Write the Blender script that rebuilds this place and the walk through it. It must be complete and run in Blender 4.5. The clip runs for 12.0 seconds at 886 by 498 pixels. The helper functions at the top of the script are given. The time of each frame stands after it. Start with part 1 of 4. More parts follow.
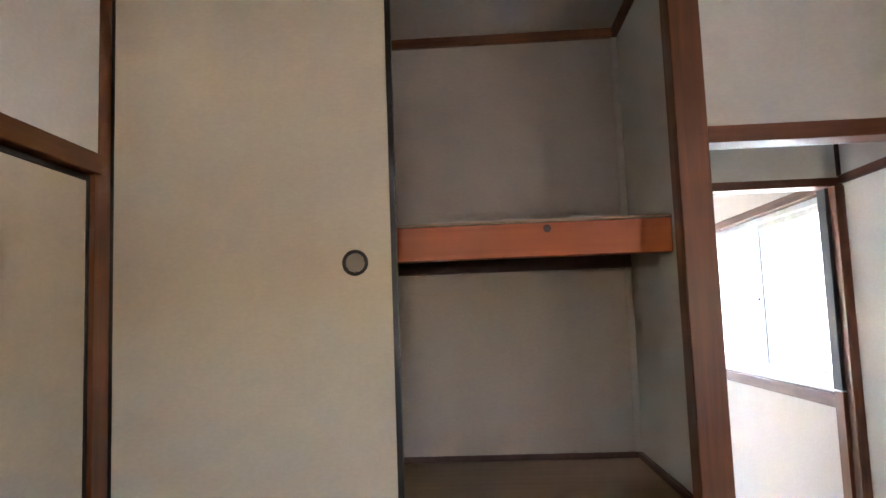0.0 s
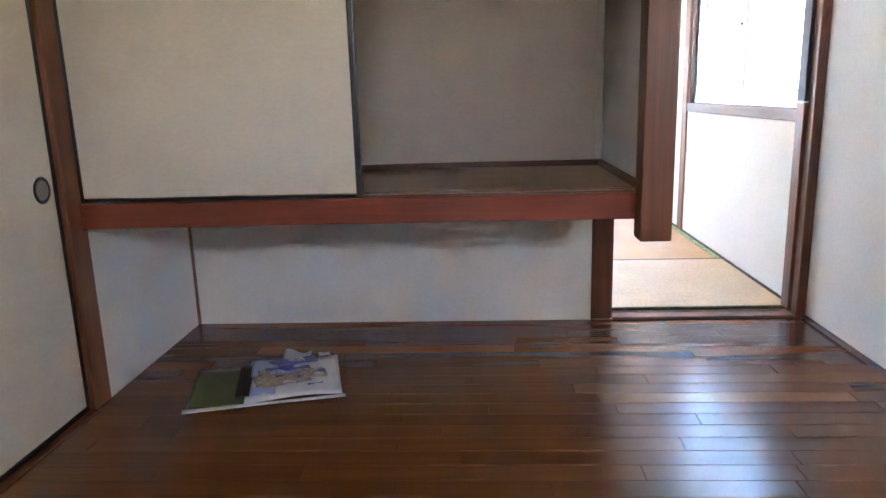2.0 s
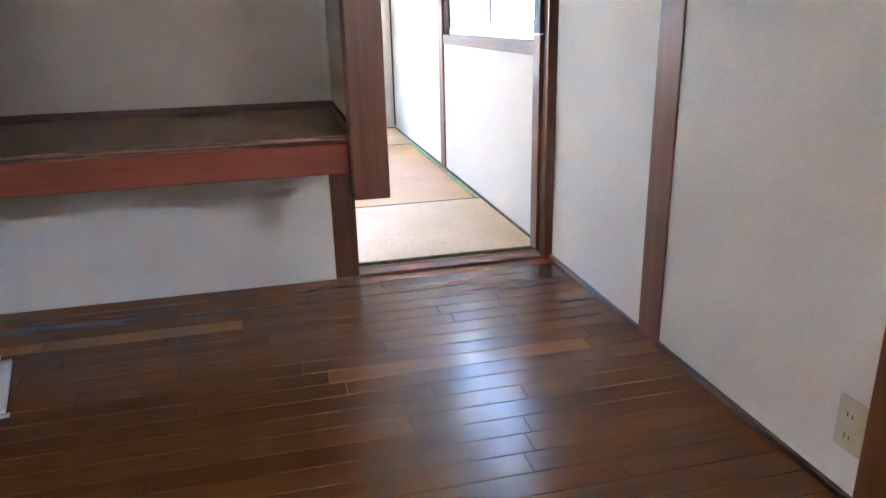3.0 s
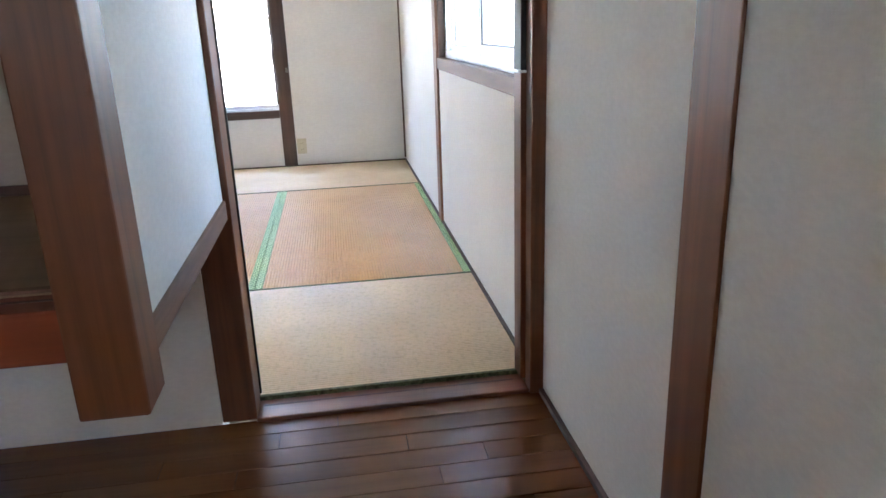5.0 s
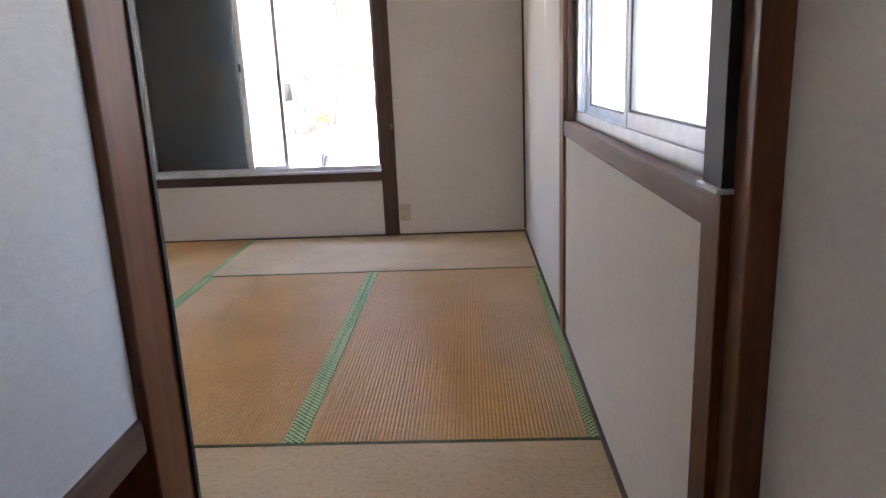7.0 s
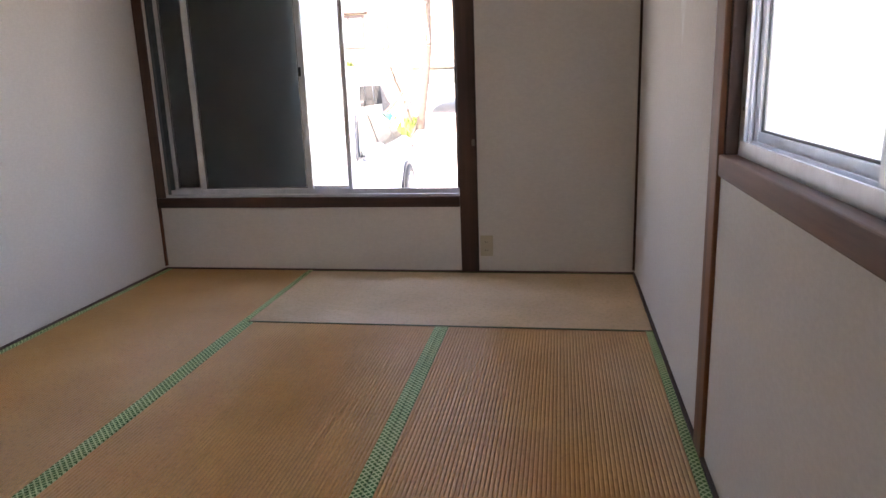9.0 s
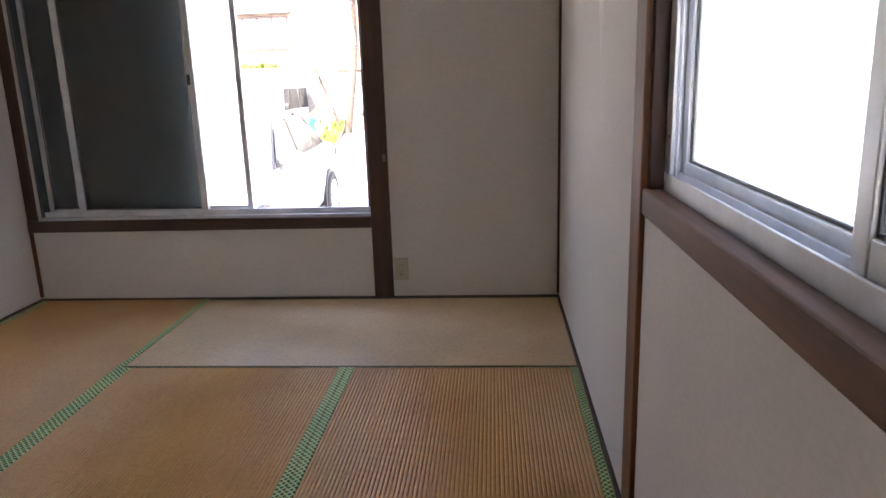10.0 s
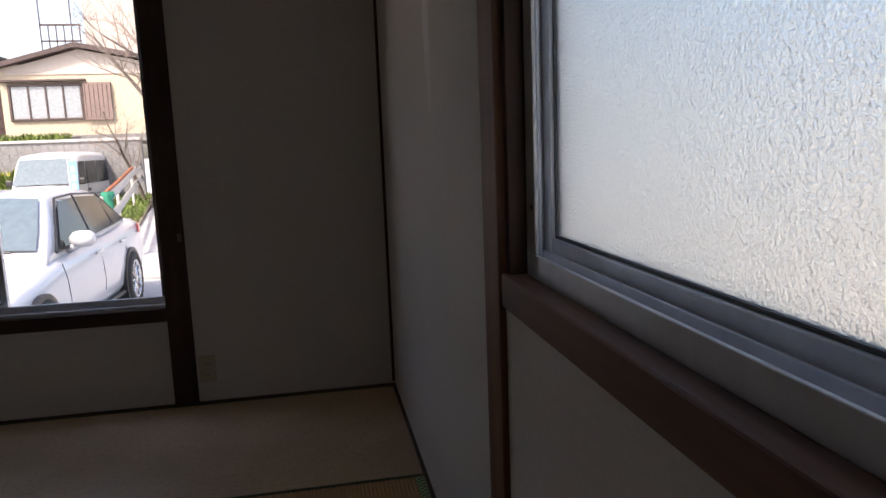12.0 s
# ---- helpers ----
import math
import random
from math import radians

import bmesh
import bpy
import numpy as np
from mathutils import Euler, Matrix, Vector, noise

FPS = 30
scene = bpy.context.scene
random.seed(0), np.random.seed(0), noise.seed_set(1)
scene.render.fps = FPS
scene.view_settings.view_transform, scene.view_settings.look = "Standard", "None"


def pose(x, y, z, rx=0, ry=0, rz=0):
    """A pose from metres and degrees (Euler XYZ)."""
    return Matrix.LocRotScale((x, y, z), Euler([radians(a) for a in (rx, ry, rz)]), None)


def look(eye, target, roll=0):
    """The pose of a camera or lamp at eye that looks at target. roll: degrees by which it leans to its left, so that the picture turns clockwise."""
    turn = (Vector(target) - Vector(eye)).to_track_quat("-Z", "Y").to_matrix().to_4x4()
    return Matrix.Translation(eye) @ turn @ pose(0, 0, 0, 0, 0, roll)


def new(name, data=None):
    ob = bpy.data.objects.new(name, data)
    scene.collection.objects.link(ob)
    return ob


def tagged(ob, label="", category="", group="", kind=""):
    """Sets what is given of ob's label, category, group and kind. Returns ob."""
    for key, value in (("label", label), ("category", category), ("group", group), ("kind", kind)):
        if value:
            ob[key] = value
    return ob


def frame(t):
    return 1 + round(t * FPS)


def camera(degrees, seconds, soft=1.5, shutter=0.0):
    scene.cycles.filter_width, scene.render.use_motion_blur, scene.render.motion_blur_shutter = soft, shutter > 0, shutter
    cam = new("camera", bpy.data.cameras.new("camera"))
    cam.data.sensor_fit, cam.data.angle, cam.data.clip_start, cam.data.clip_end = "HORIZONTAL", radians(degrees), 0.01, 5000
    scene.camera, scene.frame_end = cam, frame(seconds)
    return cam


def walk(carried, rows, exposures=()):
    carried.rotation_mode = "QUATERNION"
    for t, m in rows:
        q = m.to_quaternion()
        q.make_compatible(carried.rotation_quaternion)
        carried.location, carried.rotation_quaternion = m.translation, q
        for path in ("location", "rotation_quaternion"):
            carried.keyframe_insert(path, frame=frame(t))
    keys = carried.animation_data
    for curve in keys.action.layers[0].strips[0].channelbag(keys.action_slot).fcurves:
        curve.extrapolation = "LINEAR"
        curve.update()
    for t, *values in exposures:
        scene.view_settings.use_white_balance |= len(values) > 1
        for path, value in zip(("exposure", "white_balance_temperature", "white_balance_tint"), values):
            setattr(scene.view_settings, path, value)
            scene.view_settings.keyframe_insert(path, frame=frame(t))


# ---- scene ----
cam = camera(65.0, 12.0)
PATH = [
    (0, (-1.483, -2.963, 1.232), (-1.586, -0.975, 1.428), -2.1),
    (0.5, (-1.471, -2.989, 1.144), (-1.59, -0.999, 1.311), -2.0),
    (1, (-1.467, -3.018, 1.062), (-1.597, -1.022, 1.052), -2.0),
    (1.5, (-1.437, -3.026, 1.005), (-1.578, -1.044, 0.771), -2.2),
    (2, (-1.368, -2.991, 0.959), (-1.477, -1.043, 0.52), -1.7),
    (2.5, (-1.254, -2.842, 0.933), (-1.081, -0.936, 0.351), -1.2),
    (3, (-1.078, -2.683, 0.951), (-0.642, -0.837, 0.318), -1.4),
    (3.2, (-1.001, -2.607, 0.967), (-0.547, -0.766, 0.33), -1.4),
    (4.8, (-0.567, -1.901, 1.01), (-0.216, -0.033, 0.388), -2.2),
    (5, (-0.528, -1.828, 0.997), (-0.253, 0.057, 0.386), -2.0),
    (5.5, (-0.463, -1.585, 1.012), (-0.277, 0.318, 0.427), -2.0),
    (6, (-0.396, -1.329, 1.023), (-0.27, 0.589, 0.472), -2.2),
    (6.5, (-0.365, -1.126, 1.036), (-0.423, 0.802, 0.507), -2.3),
    (6.7, (-0.364, -1.044, 1.035), (-0.439, 0.891, 0.535), -2.4),
    (8.3, (-0.398, -0.377, 1.048), (-0.617, 1.555, 0.578), -1.9),
    (8.5, (-0.41, -0.294, 1.053), (-0.679, 1.632, 0.584), -2.1),
    (9, (-0.399, -0.116, 1.05), (-0.731, 1.799, 0.58), -2.0),
    (9.5, (-0.355, 0.076, 1.063), (-0.741, 1.981, 0.589), -2.0),
    (10, (-0.326, 0.218, 1.087), (-0.473, 2.156, 0.614), -1.8),
    (10.5, (-0.351, 0.32, 1.149), (0.067, 2.22, 0.684), -1.7),
    (11, (-0.337, 0.389, 1.187), (0.28, 2.265, 0.872), -1.0),
    (11.5, (-0.289, 0.533, 1.115), (0.273, 2.431, 0.831), -1.6),
    (12, (-0.303, 0.623, 1.064), (0.05, 2.569, 0.765), -2.2),
]
walk(cam, [(t, look(e, g, r)) for t, e, g, r in PATH], [
    (0, 6.65, 6500, 13), (1.0, 6.7, 6350, 12), (1.5, 6.8, 6100, 11), (2.5, 6.9, 6000, 12), (5.0, 5.95, 6200, 10), (5.5, 5.75, 6250, 10), (6.5, 5.05, 6850, 17), (8.5, 4.05, 7250, 22), (9.5, 4.05, 7500, 24),
    (10.0, 4.0, 7350, 22), (10.5, 3.4, 7150, 19), (11.0, 2.1, 7100, 18), (11.5, 1.6, 7100, 19), (12.0, 1.6, 7100, 20)])

# ---- light ----
world = bpy.data.worlds.new("sky")
world.use_nodes = True
scene.world = world
wn = world.node_tree.nodes
sky = wn.new("ShaderNodeTexSky")
sky.sky_type, sky.sun_disc = "NISHITA", False
SUN_EL, SUN_AZ = radians(50), radians(212)      # azimuth clockwise from +y
sky.sun_elevation, sky.sun_rotation = SUN_EL, SUN_AZ
sky.dust_density = 3.0
wn["Background"].inputs[1].default_value = 0.15
world.node_tree.links.new(sky.outputs[0], wn["Background"].inputs[0])
sun_data = bpy.data.lights.new("sun", "SUN")
sun_data.energy, sun_data.angle, sun_data.color = 2.2, radians(0.5), (1.0, 0.95, 0.87)
sun = new("sun", sun_data)
sun_way = Vector((math.sin(SUN_AZ) * math.cos(SUN_EL), math.cos(SUN_AZ) * math.cos(SUN_EL), math.sin(SUN_EL)))
sun.matrix_world = look(tuple(sun_way * 40), (0, 0, 0))
# sky light of the window behind the start of the walk
lamp_data = bpy.data.lights.new("east_window_light", "AREA")
lamp_data.shape, lamp_data.size, lamp_data.size_y, lamp_data.energy, lamp_data.color = "RECTANGLE", 0.54, 0.26, 0.12, (1.0, 0.86, 0.66)
lamp = new("east_window_light", lamp_data)
lamp.matrix_world = look((0.10, -3.41, 1.42), (-2.0, -1.3, 0.9))


# ---- materials ----
def material(name, rough=0.6, metal=0.0, spec=0.5):
    m = bpy.data.materials.new(name)
    m.use_nodes = True
    b = m.node_tree.nodes["Principled BSDF"]
    b.inputs["Roughness"].default_value, b.inputs["Metallic"].default_value = rough, metal
    b.inputs["Specular IOR Level"].default_value = spec
    return m, m.node_tree.nodes, m.node_tree.links, b


def coords(nodes, links, scale=(1, 1, 1)):
    c, mp = nodes.new("ShaderNodeTexCoord"), nodes.new("ShaderNodeMapping")
    mp.inputs["Scale"].default_value = scale
    links.new(c.outputs["Object"], mp.inputs["Vector"])
    return mp.outputs[0]


def noise_tex(nodes, links, vec, scale, detail=4, rough=0.55, distort=0.0):
    n = nodes.new("ShaderNodeTexNoise")
    n.inputs["Scale"].default_value, n.inputs["Detail"].default_value = scale, detail
    n.inputs["Roughness"].default_value, n.inputs["Distortion"].default_value = rough, distort
    links.new(vec, n.inputs["Vector"])
    return n.outputs[0]


def ramp(nodes, links, fac, stops):
    r = nodes.new("ShaderNodeValToRGB")
    while len(r.color_ramp.elements) < len(stops):
        r.color_ramp.elements.new(0.5)
    for e, (p, c) in zip(r.color_ramp.elements, stops):
        e.position, e.color = p, (*c, 1)
    links.new(fac, r.inputs[0])
    return r.outputs[0]


def mix(nodes, links, fac, a, b, kind="MIX"):
    n = nodes.new("ShaderNodeMix")
    n.data_type, n.blend_type = "RGBA", kind
    for slot, v in ((0, fac), (6, a), (7, b)):
        if isinstance(v, (int, float)):
            n.inputs[slot].default_value = v
        elif isinstance(v, tuple):
            n.inputs[slot].default_value = (*v, 1)
        else:
            links.new(v, n.inputs[slot])
    return n.outputs[2]


def bump(nodes, links, b, height, strength, distance):
    n = nodes.new("ShaderNodeBump")
    n.inputs["Strength"].default_value, n.inputs["Distance"].default_value = strength, distance
    links.new(height, n.inputs["Height"])
    links.new(n.outputs[0], b.inputs["Normal"])


def scaled(c, k):
    return tuple(min(1, v * k) for v in c)


def wood(name, col, axis, rough=0.5, contrast=1.0, per_object=0.0, grain=0.25):
    """Wood with grain along an axis, wear and slow patches."""
    m, nd, lk, b = material(name, rough)
    sc = [22.0, 22.0, 22.0]
    sc["xyz".index(axis)] = 1.1
    v = coords(nd, lk, tuple(sc))
    if per_object:
        info, add = nd.new("ShaderNodeObjectInfo"), nd.new("ShaderNodeVectorMath")
        mul = nd.new("ShaderNodeMath")
        mul.operation, mul.inputs[1].default_value = "MULTIPLY", 9.0
        lk.new(info.outputs["Random"], mul.inputs[0])
        lk.new(v, add.inputs[0])
        lk.new(mul.outputs[0], add.inputs[1])
        v = add.outputs[0]
    g1 = noise_tex(nd, lk, v, 1.0, 8, 0.62, 0.6)
    base = ramp(nd, lk, g1, [(0.28, scaled(col, 1 - 0.45 * contrast)), (0.5, col), (0.74, scaled(col, 1 + 0.4 * contrast))])
    place = coords(nd, lk)
    if per_object:
        shift = nd.new("ShaderNodeVectorMath")
        lk.new(place, shift.inputs[0])
        lk.new(mul.outputs[0], shift.inputs[1])
        place = shift.outputs[0]
    big = noise_tex(nd, lk, place, 2.3, 5)
    patch = ramp(nd, lk, big, [(0.3, (0.72, 0.72, 0.72)), (0.7, (1.12, 1.12, 1.12))])
    c = base if per_object else mix(nd, lk, 1.0, base, patch, "MULTIPLY")
    if per_object:
        tone = ramp(nd, lk, info.outputs["Random"], [(0.0, (0.82, 0.80, 0.78)), (0.5, (0.95, 0.95, 0.95)), (0.90, (1.1, 1.1, 1.08)), (0.925, (1.7, 1.75, 1.75)), (1.0, (2.0, 2.1, 2.1))])
        c = mix(nd, lk, 1.0, c, tone, "MULTIPLY")
    lk.new(c, b.inputs["Base Color"])
    r = nd.new("ShaderNodeMapRange")
    r.inputs["To Min"].default_value, r.inputs["To Max"].default_value = rough - (0.03 if per_object else 0.09), rough + (0.05 if per_object else 0.12)
    lk.new(big, r.inputs[0])
    if not per_object:
        lk.new(r.outputs[0], b.inputs["Roughness"])
    if grain:
        bump(nd, lk, b, g1, grain, 0.0015)
    return m


POST = (0.17, 0.052, 0.016)
post_z, post_x, post_y = [wood("dark_post_wood_" + a, POST, a, 0.42) for a in "zxy"]
trim_z, trim_x, trim_y = [wood("brown_trim_wood_" + a, (0.09, 0.044, 0.029), a, 0.5) for a in "zxy"]
beam_x = wood("orange_beam_wood", (0.46, 0.095, 0.012), "x", 0.42, 0.4)
rail_x = wood("red_rail_wood", (0.22, 0.042, 0.013), "x", 0.38)
pale_y = wood("worn_pale_wood", (0.20, 0.105, 0.068), "y", 0.55)
pale_z = wood("pale_post_wood", (0.24, 0.098, 0.042), "z", 0.5)
dark_x = wood("shelf_underside_wood", (0.10, 0.045, 0.03), "x", 0.6)
dark_y = wood("joist_wood", (0.12, 0.05, 0.032), "y", 0.6)
plank_mat = wood("floor_plank_varnish", (0.150, 0.049, 0.014), "x", 0.235, 0.4, per_object=1.0, grain=0.0)
plywood = wood("closet_plywood", (0.33, 0.21, 0.13), "x", 0.6, 0.35)


def wallpaper(name, col, relief=0.5, rough=0.75):
    """Vinyl wallpaper with a woven, flecked relief and slow soiling."""
    m, nd, lk, b = material(name, rough, spec=0.3)
    v = coords(nd, lk)
    w1 = noise_tex(nd, lk, coords(nd, lk, (260, 260, 90)), 1.0, 2)
    w2 = noise_tex(nd, lk, coords(nd, lk, (70, 70, 300)), 1.0, 2)
    weave = mix(nd, lk, 0.5, w1, w2)
    fleck = noise_tex(nd, lk, coords(nd, lk, (46, 46, 100)), 1.0, 3)
    soil = noise_tex(nd, lk, v, 1.4, 5)
    tint = ramp(nd, lk, soil, [(0.3, scaled(col, 0.93)), (0.7, col)])
    c = mix(nd, lk, 0.10, tint, weave, "MULTIPLY")
    c = mix(nd, lk, 0.11, c, ramp(nd, lk, fleck, [(0.4, (0.6, 0.6, 0.6)), (0.62, (1, 1, 1))]), "MULTIPLY")
    lk.new(c, b.inputs["Base Color"])
    bump(nd, lk, b, mix(nd, lk, 0.45, weave, fleck), relief, 0.002)
    return m


white_paper = wallpaper("white_wallpaper", (0.84, 0.80, 0.755), 0.8)


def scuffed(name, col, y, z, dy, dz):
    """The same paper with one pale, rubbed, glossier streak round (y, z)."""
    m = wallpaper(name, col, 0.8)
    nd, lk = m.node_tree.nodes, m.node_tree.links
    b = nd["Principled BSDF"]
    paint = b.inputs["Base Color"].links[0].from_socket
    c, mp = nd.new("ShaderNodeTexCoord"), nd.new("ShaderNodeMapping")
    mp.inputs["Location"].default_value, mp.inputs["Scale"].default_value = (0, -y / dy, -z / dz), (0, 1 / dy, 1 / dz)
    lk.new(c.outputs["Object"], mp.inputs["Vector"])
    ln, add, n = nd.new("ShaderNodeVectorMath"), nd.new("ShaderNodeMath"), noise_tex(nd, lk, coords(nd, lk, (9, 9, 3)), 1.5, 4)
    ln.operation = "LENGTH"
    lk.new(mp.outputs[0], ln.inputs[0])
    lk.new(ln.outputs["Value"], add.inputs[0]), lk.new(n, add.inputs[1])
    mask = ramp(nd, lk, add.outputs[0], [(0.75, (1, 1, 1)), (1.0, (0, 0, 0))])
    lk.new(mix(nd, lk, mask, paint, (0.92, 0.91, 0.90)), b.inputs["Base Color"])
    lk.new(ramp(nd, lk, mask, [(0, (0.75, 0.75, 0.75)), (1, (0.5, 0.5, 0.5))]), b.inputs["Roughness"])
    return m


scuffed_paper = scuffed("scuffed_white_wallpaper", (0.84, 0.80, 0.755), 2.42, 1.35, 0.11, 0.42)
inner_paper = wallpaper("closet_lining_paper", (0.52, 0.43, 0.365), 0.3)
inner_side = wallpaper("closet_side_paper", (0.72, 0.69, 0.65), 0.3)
# side paper darkened for the batten, to offset the light it catches
batten_paper = wallpaper("closet_batten_dimmed_paper", (0.55, 0.48, 0.42), 0.3)
ceiling_board = wallpaper("ceiling_board", (0.74, 0.67, 0.57), 0.2)
fusuma_paper = wallpaper("fusuma_paper", (0.64, 0.55, 0.42), 0.12, 0.6)


def plain(name, col, rough=0.5, metal=0.0, spec=0.5, vary=0.12, scale=14, relief=0.0):
    m, nd, lk, b = material(name, rough, metal, spec)
    n = noise_tex(nd, lk, coords(nd, lk), scale, 5)
    lk.new(ramp(nd, lk, n, [(0.3, scaled(col, 1 - vary)), (0.7, scaled(col, 1 + vary))]), b.inputs["Base Color"])
    r = nd.new("ShaderNodeMapRange")
    r.inputs["To Min"].default_value, r.inputs["To Max"].default_value = max(0.02, rough - 0.06), min(1, rough + 0.08)
    lk.new(n, r.inputs[0])
    lk.new(r.outputs[0], b.inputs["Roughness"])
    if relief:
        bump(nd, lk, b, noise_tex(nd, lk, coords(nd, lk), scale * 6, 3), relief, 0.004)
    return m


black_lacquer = plain("black_lacquer", (0.012, 0.01, 0.009), 0.3)
aluminium = plain("aluminium_sash", (0.70, 0.71, 0.73), 0.34, 0.25)
dark_alu = plain("dark_sash_seal", (0.10, 0.104, 0.108), 0.5)
brass_grey = plain("pull_metal", (0.22, 0.19, 0.16), 0.35, 0.8)
plate_plastic = plain("ivory_plastic", (0.58, 0.52, 0.38), 0.4, vary=0.03)
dark_slot = plain("dark_slot", (0.02, 0.02, 0.02), 0.6)
shutter_steel = plain("grey_shutter_steel", (0.10, 0.115, 0.125), 0.55, 0.2)
shadow_board = plain("jamb_shade_black", (0.014, 0.018, 0.024), 0.55)
paper_white = plain("glossy_paper", (0.74, 0.74, 0.78), 0.3, vary=0.03)
print_blue = plain("blue_print", (0.10, 0.10, 0.38), 0.3)
print_sky = plain("pale_blue_print", (0.36, 0.46, 0.70), 0.3)
print_tan = plain("tan_print", (0.36, 0.28, 0.2), 0.3, vary=0.4, scale=60)
print_green = plain("olive_green_print", (0.065, 0.085, 0.014), 0.3)
grout = plain("dark_floor_joint", (0.02, 0.012, 0.008), 0.7)


def tatami_material(name, axis, low, high):
    """Rush cover: ribs run along the axis, fine rush stems cross them."""
    m, nd, lk, b = material(name, 0.42, spec=0.55)
    b.inputs["Anisotropic"].default_value = 0.9
    t = nd.new("ShaderNodeCombineXYZ")
    t.inputs["xy".index(axis)].default_value = 1.0
    lk.new(t.outputs[0], b.inputs["Tangent"])
    stem = [1, 1, 1]
    stem["xy".index(axis)] = 900
    stem[1 - "xy".index(axis)] = 26
    fine = noise_tex(nd, lk, coords(nd, lk, tuple(stem)), 1.0, 2)
    tone = noise_tex(nd, lk, coords(nd, lk), 3.0, 5)
    speck = noise_tex(nd, lk, coords(nd, lk), 55, 3)
    c = ramp(nd, lk, tone, [(0.3, low), (0.7, high)])
    c = mix(nd, lk, 0.35, c, ramp(nd, lk, fine, [(0.3, (0.6, 0.55, 0.5)), (0.7, (1, 1, 1))]), "MULTIPLY")
    c = mix(nd, lk, 0.25, c, ramp(nd, lk, speck, [(0.36, (0.55, 0.5, 0.42)), (0.5, (1, 1, 1))]), "MULTIPLY")
    lk.new(c, b.inputs["Base Color"])
    bump(nd, lk, b, fine, 0.35, 0.0008)
    return m


# tatami_x: the pale sheen of the cross-laid mats is put into the base colour
tatami_x, tatami_y = tatami_material("sheen_pale_tatami_rush", "x", (0.67, 0.485, 0.28), (0.79, 0.595, 0.365)), tatami_material("tan_tatami_rush", "y", (0.60, 0.32, 0.095), (0.70, 0.40, 0.14))


def border_material():
    """Green cloth edging woven with a pale diamond lattice."""
    m, nd, lk, b = material("green_lattice_cloth", 0.7, spec=0.2)
    c = nd.new("ShaderNodeTexCoord")
    sep = nd.new("ShaderNodeSeparateXYZ")
    lk.new(c.outputs["Object"], sep.inputs[0])
    outs = []
    for op in ("ADD", "SUBTRACT"):
        s, k, f = nd.new("ShaderNodeMath"), nd.new("ShaderNodeMath"), nd.new("ShaderNodeMath")
        s.operation = op
        lk.new(sep.outputs[0], s.inputs[0]), lk.new(sep.outputs[1], s.inputs[1])
        k.operation, k.inputs[1].default_value = "MULTIPLY", 1 / 0.021
        lk.new(s.outputs[0], k.inputs[0])
        f.operation, f.inputs[1].default_value = "PINGPONG", 0.5
        lk.new(k.outputs[0], f.inputs[0])
        outs.append(f.outputs[0])
    low = nd.new("ShaderNodeMath")
    low.operation = "MINIMUM"
    lk.new(outs[0], low.inputs[0]), lk.new(outs[1], low.inputs[1])
    fade = noise_tex(nd, lk, coords(nd, lk), 4, 4)
    green = ramp(nd, lk, fade, [(0.3, (0.05, 0.16, 0.045)), (0.7, (0.12, 0.23, 0.05))])
    pale = ramp(nd, lk, fade, [(0.3, (0.52, 0.66, 0.34)), (0.7, (0.68, 0.76, 0.40))])
    line = ramp(nd, lk, low.outputs[0], [(0.13, (1, 1, 1)), (0.19, (0, 0, 0))])
    lk.new(mix(nd, lk, line, green, pale), b.inputs["Base Color"])
    bump(nd, lk, b, line, 0.4, 0.0006)
    return m


border_cloth = border_material()
twist_edge = plain("dark_green_twist_edge", (0.10, 0.11, 0.045), 0.8, vary=0.6, scale=90, relief=0.6)


def glass(name, rough, relief, tint=(0.96, 0.985, 0.98)):
    m, nd, lk, b = material(name, rough)
    b.inputs["Base Color"].default_value = (*tint, 1)
    b.inputs["Transmission Weight"].default_value, b.inputs["IOR"].default_value = 1.0, 1.45
    if relief:
        bump(nd, lk, b, noise_tex(nd, lk, coords(nd, lk), 215, 2, 0.5, 0.3), relief, 0.004)
    return m


frosted = glass("pebbled_frosted_glass", 0.40, 0.66, (0.80, 0.84, 0.815))
car_glass = plain("dark_car_glass", (0.02, 0.026, 0.03), 0.05, spec=0.4)
car_glass.node_tree.nodes["Principled BSDF"].inputs["IOR"].default_value = 1.4
# blue-grey base carries the windscreens' reflection; real gloss is kept low
screen_glass = plain("painted_reflection_glass", (0.11, 0.15, 0.175), 0.05, spec=0.2)
car_paint = plain("pearl_white_paint", (0.50, 0.52, 0.55), 0.12, spec=0.7, vary=0.02)
van_paint = plain("white_van_paint", (0.54, 0.54, 0.55), 0.3, vary=0.05)
rubber = plain("tyre_rubber", (0.02, 0.02, 0.02), 0.8)
chrome = plain("wheel_alloy", (0.5, 0.5, 0.52), 0.25, 0.9)
black_plastic = plain("black_plastic", (0.015, 0.015, 0.016), 0.45)
lens = plain("headlamp_lens", (0.55, 0.57, 0.6), 0.12)
tail_red = plain("tail_lamp_red", (0.3, 0.02, 0.02), 0.2)
sign_blue = plain("pale_blue_banner", (0.16, 0.36, 0.52), 0.5)
green_net = plain("green_net_cloth", (0.01, 0.17, 0.10), 0.8, vary=0.3)
rail_white = plain("chalky_rail_paint", (0.48, 0.46, 0.43), 0.6, vary=0.15, scale=6)
rust = plain("rusty_steel", (0.28, 0.09, 0.035), 0.85, vary=0.5, scale=20)
gravel = plain("pale_gravel", (0.40, 0.39, 0.37), 0.9, vary=0.3, scale=40, relief=0.6)
concrete = plain("concrete_road", (0.38, 0.37, 0.355), 0.85, vary=0.15, scale=5, relief=0.3)
